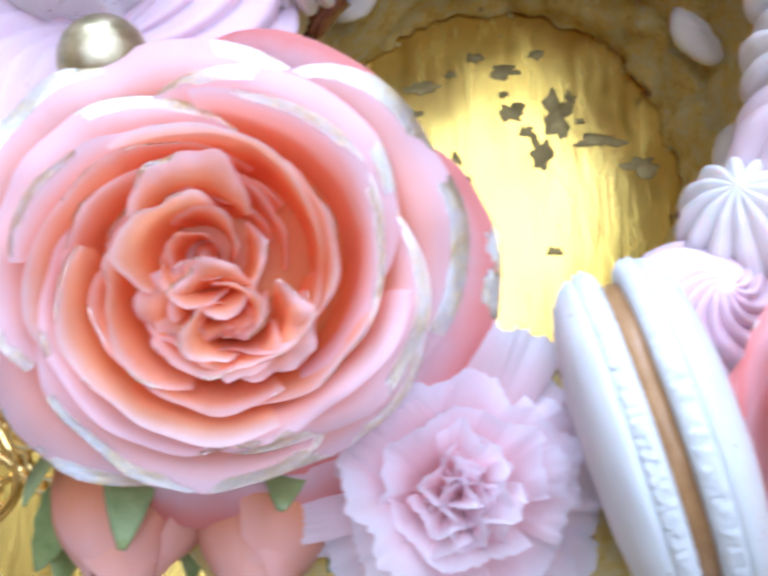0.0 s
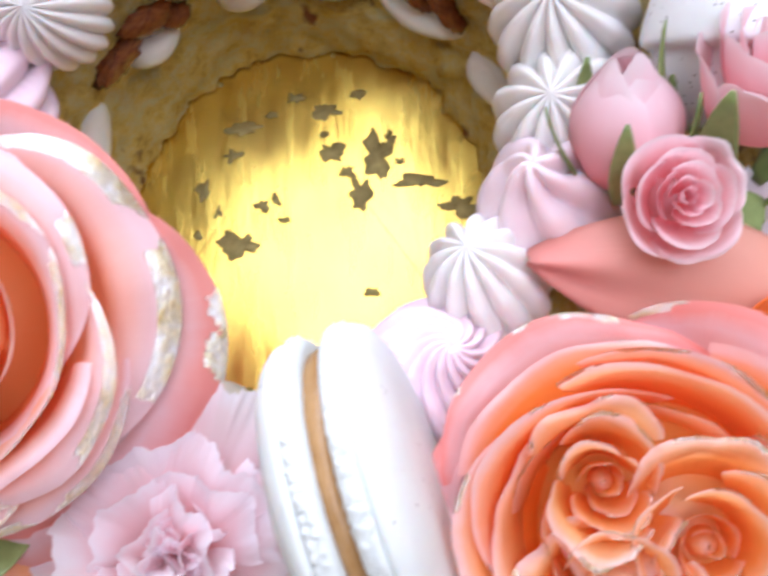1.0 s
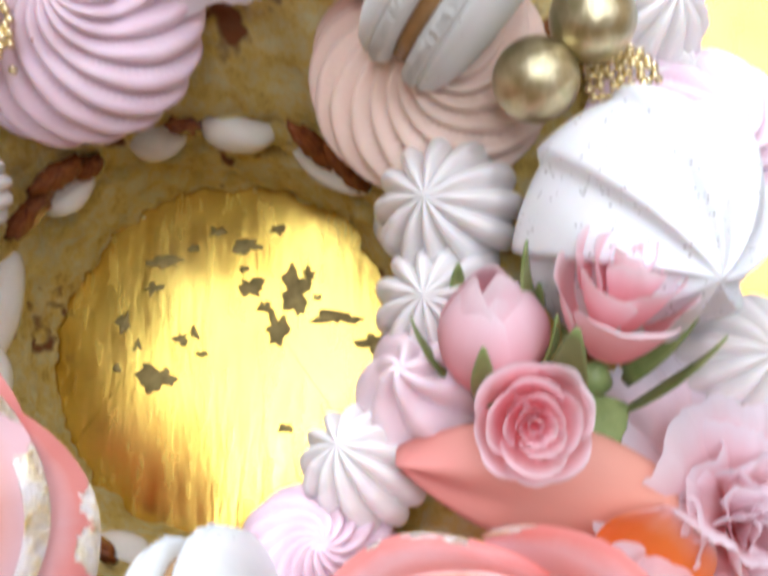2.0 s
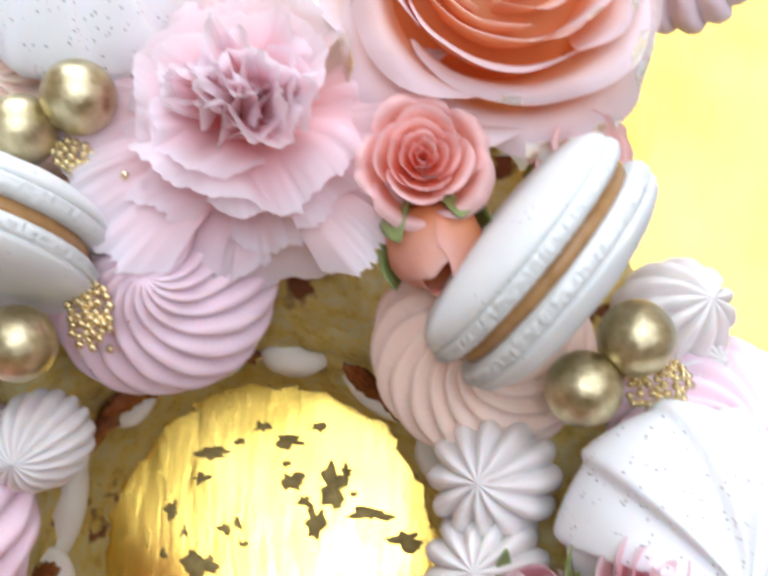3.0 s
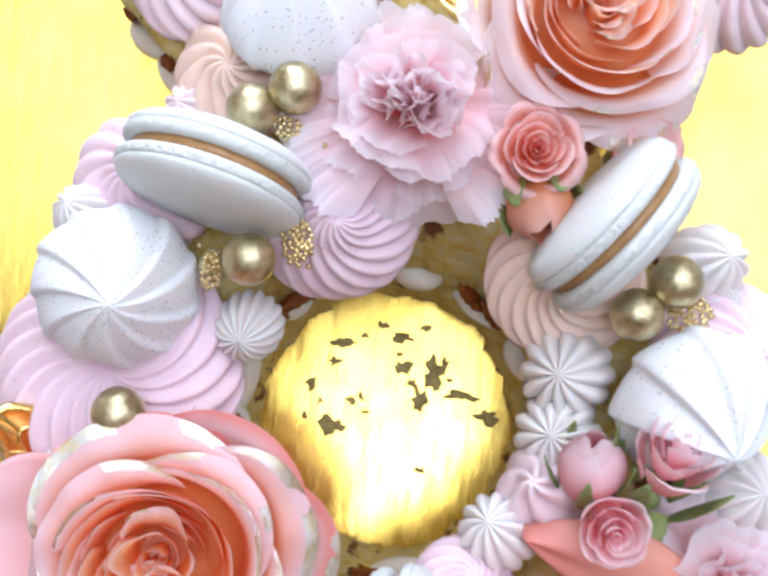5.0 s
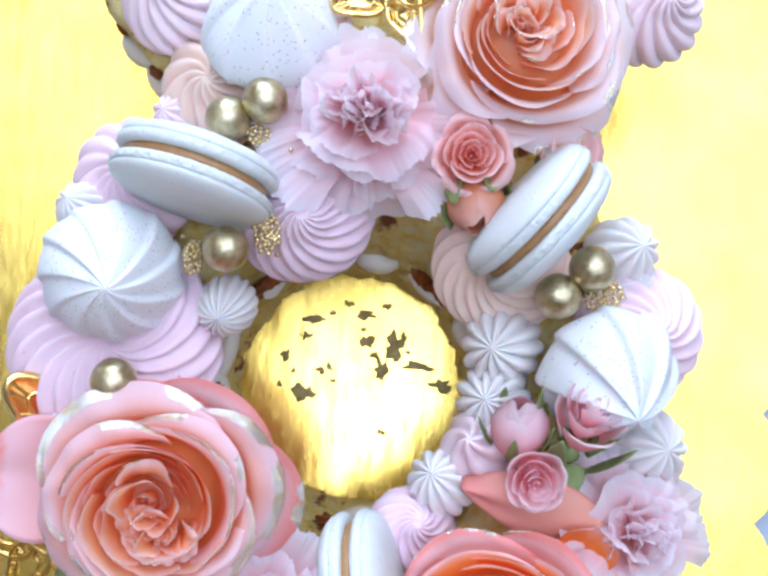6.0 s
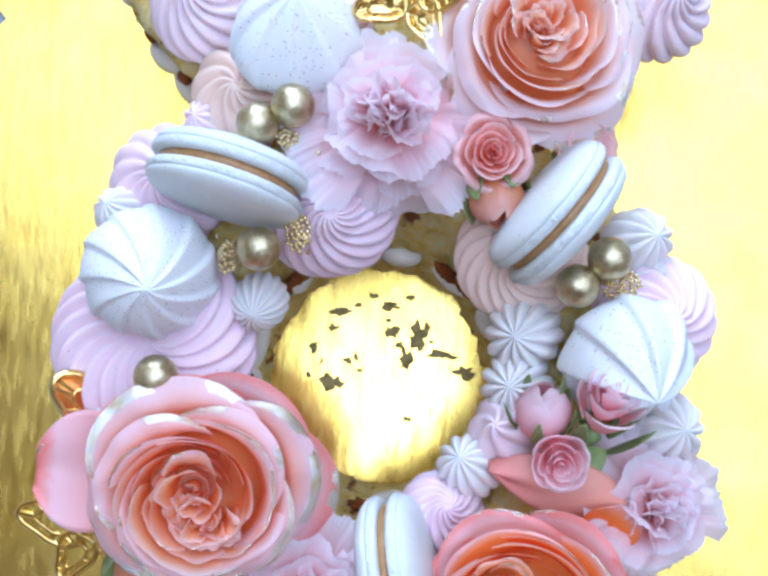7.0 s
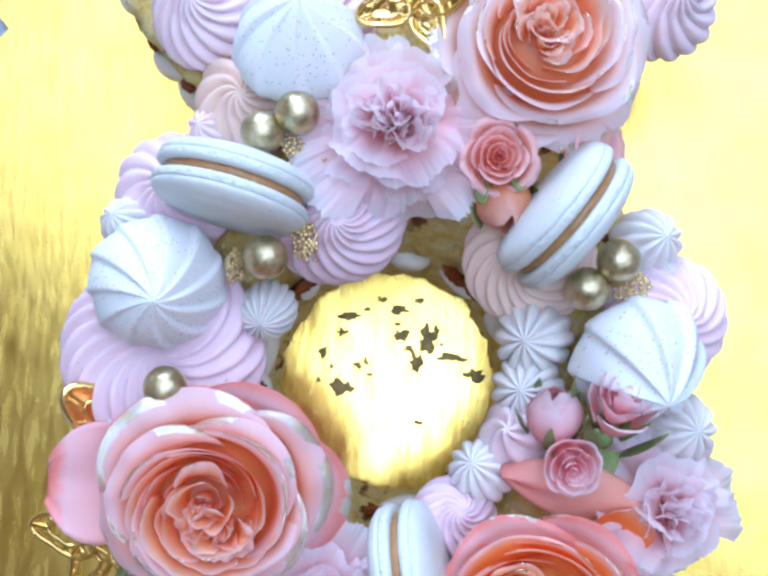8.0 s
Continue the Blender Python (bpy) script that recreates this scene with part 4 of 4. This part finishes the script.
carnation("full pale pink carnation with frilled petals", aim(0.0240, 0.1560, 0.062, -0.04, -0.02, 1), 0.0245, 0.044, 31, 9, 13, 15, ((160, 66, 0.031, 0.014), (196, 62, 0.031, 0.013), (135, 88, 0.026, 0.012), (225, 84, 0.025, 0.012), (-42, 66, 0.033, 0.013), (-66, 72, 0.031, 0.012), (-18, 60, 0.031, 0.011)))
carnation("pale pink carnation with frilled petals at the cake's edge", aim(0.1020, 0.0520, 0.056, 0.25, 0.05, 1), 0.0205, 0.030, 32)
carnation("pale pink carnation with frilled petals between rose and macaron", aim(0.0105, 0.0230, 0.056, 0.02, -0.05, 1), 0.0205, 0.028, 33, 10, 13, 14, ((10, 60, 0.023, 0.012), (-35, 66, 0.022, 0.011), (60, 80, 0.022, 0.012)))

# ---------------------------------------------------------------- butterflies and leaves


def butterfly(label, m, S, seed, plate=None):
    """Pierced gold butterfly: four wings of wire cells, body and feelers."""
    ob = thing("butterfly_ornament", label, "ornament", m, "gold butterflies on the cake")
    body = lathe([(0.0, -0.35 * S), (0.035 * S, -0.3 * S), (0.05 * S, -0.05 * S), (0.06 * S, 0.15 * S), (0.045 * S, 0.28 * S), (0.0, 0.32 * S)], 12)
    body = (body[0] @ np.array(Matrix.Rotation(-math.pi / 2, 3, "X")).T, body[1], body[2])
    part("body", body, GOLD_PLATE, ob)
    for side in (-1, 1):
        for fore in (True, False):
            cx, cy, a, b, rot = (0.42, 0.30, 0.46, 0.30, 35) if fore else (0.34, -0.22, 0.34, 0.24, -40)
            lift = 0.35
            c, s = math.cos(radians(rot)), math.sin(radians(rot))

            def at(t, f=1.0, cx=cx, cy=cy, a=a, b=b, c=c, s=s):
                lobe = 1 + 0.14 * math.cos(3 * t)
                x, y = a * f * lobe * math.cos(t), b * f * lobe * math.sin(t)
                X, Y = cx + x * c - y * s, cy + x * s + y * c
                return (side * X * S, Y * S, lift * abs(X) * S)

            n = 28
            rim = [at(2 * math.pi * k / n) for k in range(n)]
            inner = [at(2 * math.pi * k / n, 0.55) for k in range(n)]
            w = part("wing", tube(rim, 0.045 * S, 6, True), GOLD_PLATE, ob, "pierced gold wing")
            part("inner_ring", tube(inner, 0.03 * S, 5, True), GOLD_PLATE, w)
            for k in range(0, n, 3):
                part("vein", tube([inner[k], rim[k]], 0.03 * S, 5), GOLD_PLATE, w)
            if plate:
                P = np.array([[at(2 * math.pi * k / n, f) for f in (0.97, 0.5, 0.01)] for k in range(n)])
                part("wing_plate", grid(P, 0.0003, True), plate, w, "copper-coloured wing plate")
        part("feeler", tube([(0, 0.3 * S, 0), (side * 0.1 * S, 0.45 * S, 0.05 * S), (side * 0.2 * S, 0.55 * S, 0.04 * S)], 0.012 * S, 5), GOLD_PLATE, ob)
    return ob


butterfly("copper and gold butterfly ornament behind the coral rose", Matrix.Translation((-0.0435, 0.0595, 0.0600)) @ pose(0, 0, 0, 6, 12, 0), 0.028, 1, COPPER)
butterfly("pierced gold butterfly ornament at the cake's edge", Matrix.Translation((-0.0560, 0.0300, 0.0520)) @ pose(0, 0, 0, 10, -30, 20), 0.022, 2)
butterfly("pierced gold butterfly ornament above the carnation", Matrix.Translation((0.0260, 0.1900, 0.0820)) @ pose(0, 0, 0, 20, -10, -20), 0.020, 3, GOLD_PLATE)


# leaf behind the pale rose, tiny white sugar flowers, crumbs and stray pearls
def leaf_sheet(L, W):
    u, v = np.linspace(-1, 1, 11), np.linspace(0, 1, 17)
    P = np.zeros((11, 17, 3))
    for i, a in enumerate(u):
        for j, b in enumerate(v):
            wd = W * math.sin(math.pi * min(1.0, 0.04 + 0.95 * b)) ** 0.8 * (1 + 0.06 * math.sin(b * 40))
            P[i, j] = (wd * a, L * b, 0.25 * wd * abs(a) - 0.3 * L * b * b)
    return grid(P, 0.0003)


for lx, ly, lz, rz, L, W in ((0.084, 0.188, 0.066, -70, 0.013, 0.005), (-0.040, 0.030, 0.058, 150, 0.022, 0.0035), (0.000, 0.022, 0.057, 170, 0.018, 0.006), (0.080, 0.062, 0.076, -60, 0.013, 0.0042)):
    flat_thing("rose_leaf", leaf_sheet(L, W), LEAF, Matrix.Translation((lx, ly, lz)) @ pose(0, 0, 0, 0, 0, rz), "green rose leaf tucked among the flowers", "leaf", "leaves on the cake")

rng = random.Random(21)
for fx, fy, fz in ((-0.0640, 0.0600, 0.060), (-0.0610, 0.0650, 0.0655), (-0.0520, 0.0665, 0.0700)):
    bits = []
    fl = thing("sugar_flower", "tiny white sugar flower beside the butterfly", "sprinkles", aim(fx, fy, fz, rng.uniform(-0.5, 0.5), rng.uniform(-0.5, 0.5), 1), "tiny sugar flowers")
    for k in range(5):
        d = ball(0.0011, 10, 7, 0.4)
        a = 2 * math.pi * k / 5
        part("petal", (d[0] * (1.0, 0.8, 1.0) + (0.0012 * math.cos(a), 0.0012 * math.sin(a), 0), d[1], d[2]), MERINGUE, fl)

crumbs = []
for k in range(260):
    t = rng.uniform(0, 2 * math.pi)
    inner_side = rng.random() < 0.6
    r = R_IN - abs(rng.gauss(0.0015, 0.0022)) if inner_side else R_OUT + abs(rng.gauss(0.001, 0.003))
    d = ball(rng.uniform(0.0002, 0.0007), 6, 5, rng.uniform(0.6, 1.0))
    crumbs.append((d[0] + (LOWER[0] + r * math.cos(t), LOWER[1] + r * math.sin(t), 0.0004), d[1], d[2]))
flat_thing("cake_crumbs", joined(crumbs), SPONGE, Matrix(), "golden sponge crumbs scattered on the foil", "crumbs", kind="stuff")

for sx, sy, sz in ((0.0915, 0.1205, 0.0765), (0.0965, 0.1150, 0.0765), (-0.0060, 0.1430, 0.0795), (0.0040, 0.1440, 0.0825), (0.0030, 0.1165, 0.0775), (-0.0230, 0.1190, 0.0755), (-0.0405, 0.1960, 0.0800), (-0.0395, 0.1945, 0.0802)):
    ob = new("sugar_pearl", PEARL)
    ob.matrix_world = pose(sx, sy, sz)
    tagged(ob, "single tiny gold sugar pearl on buttercream", "sprinkles", "stray gold pearls")
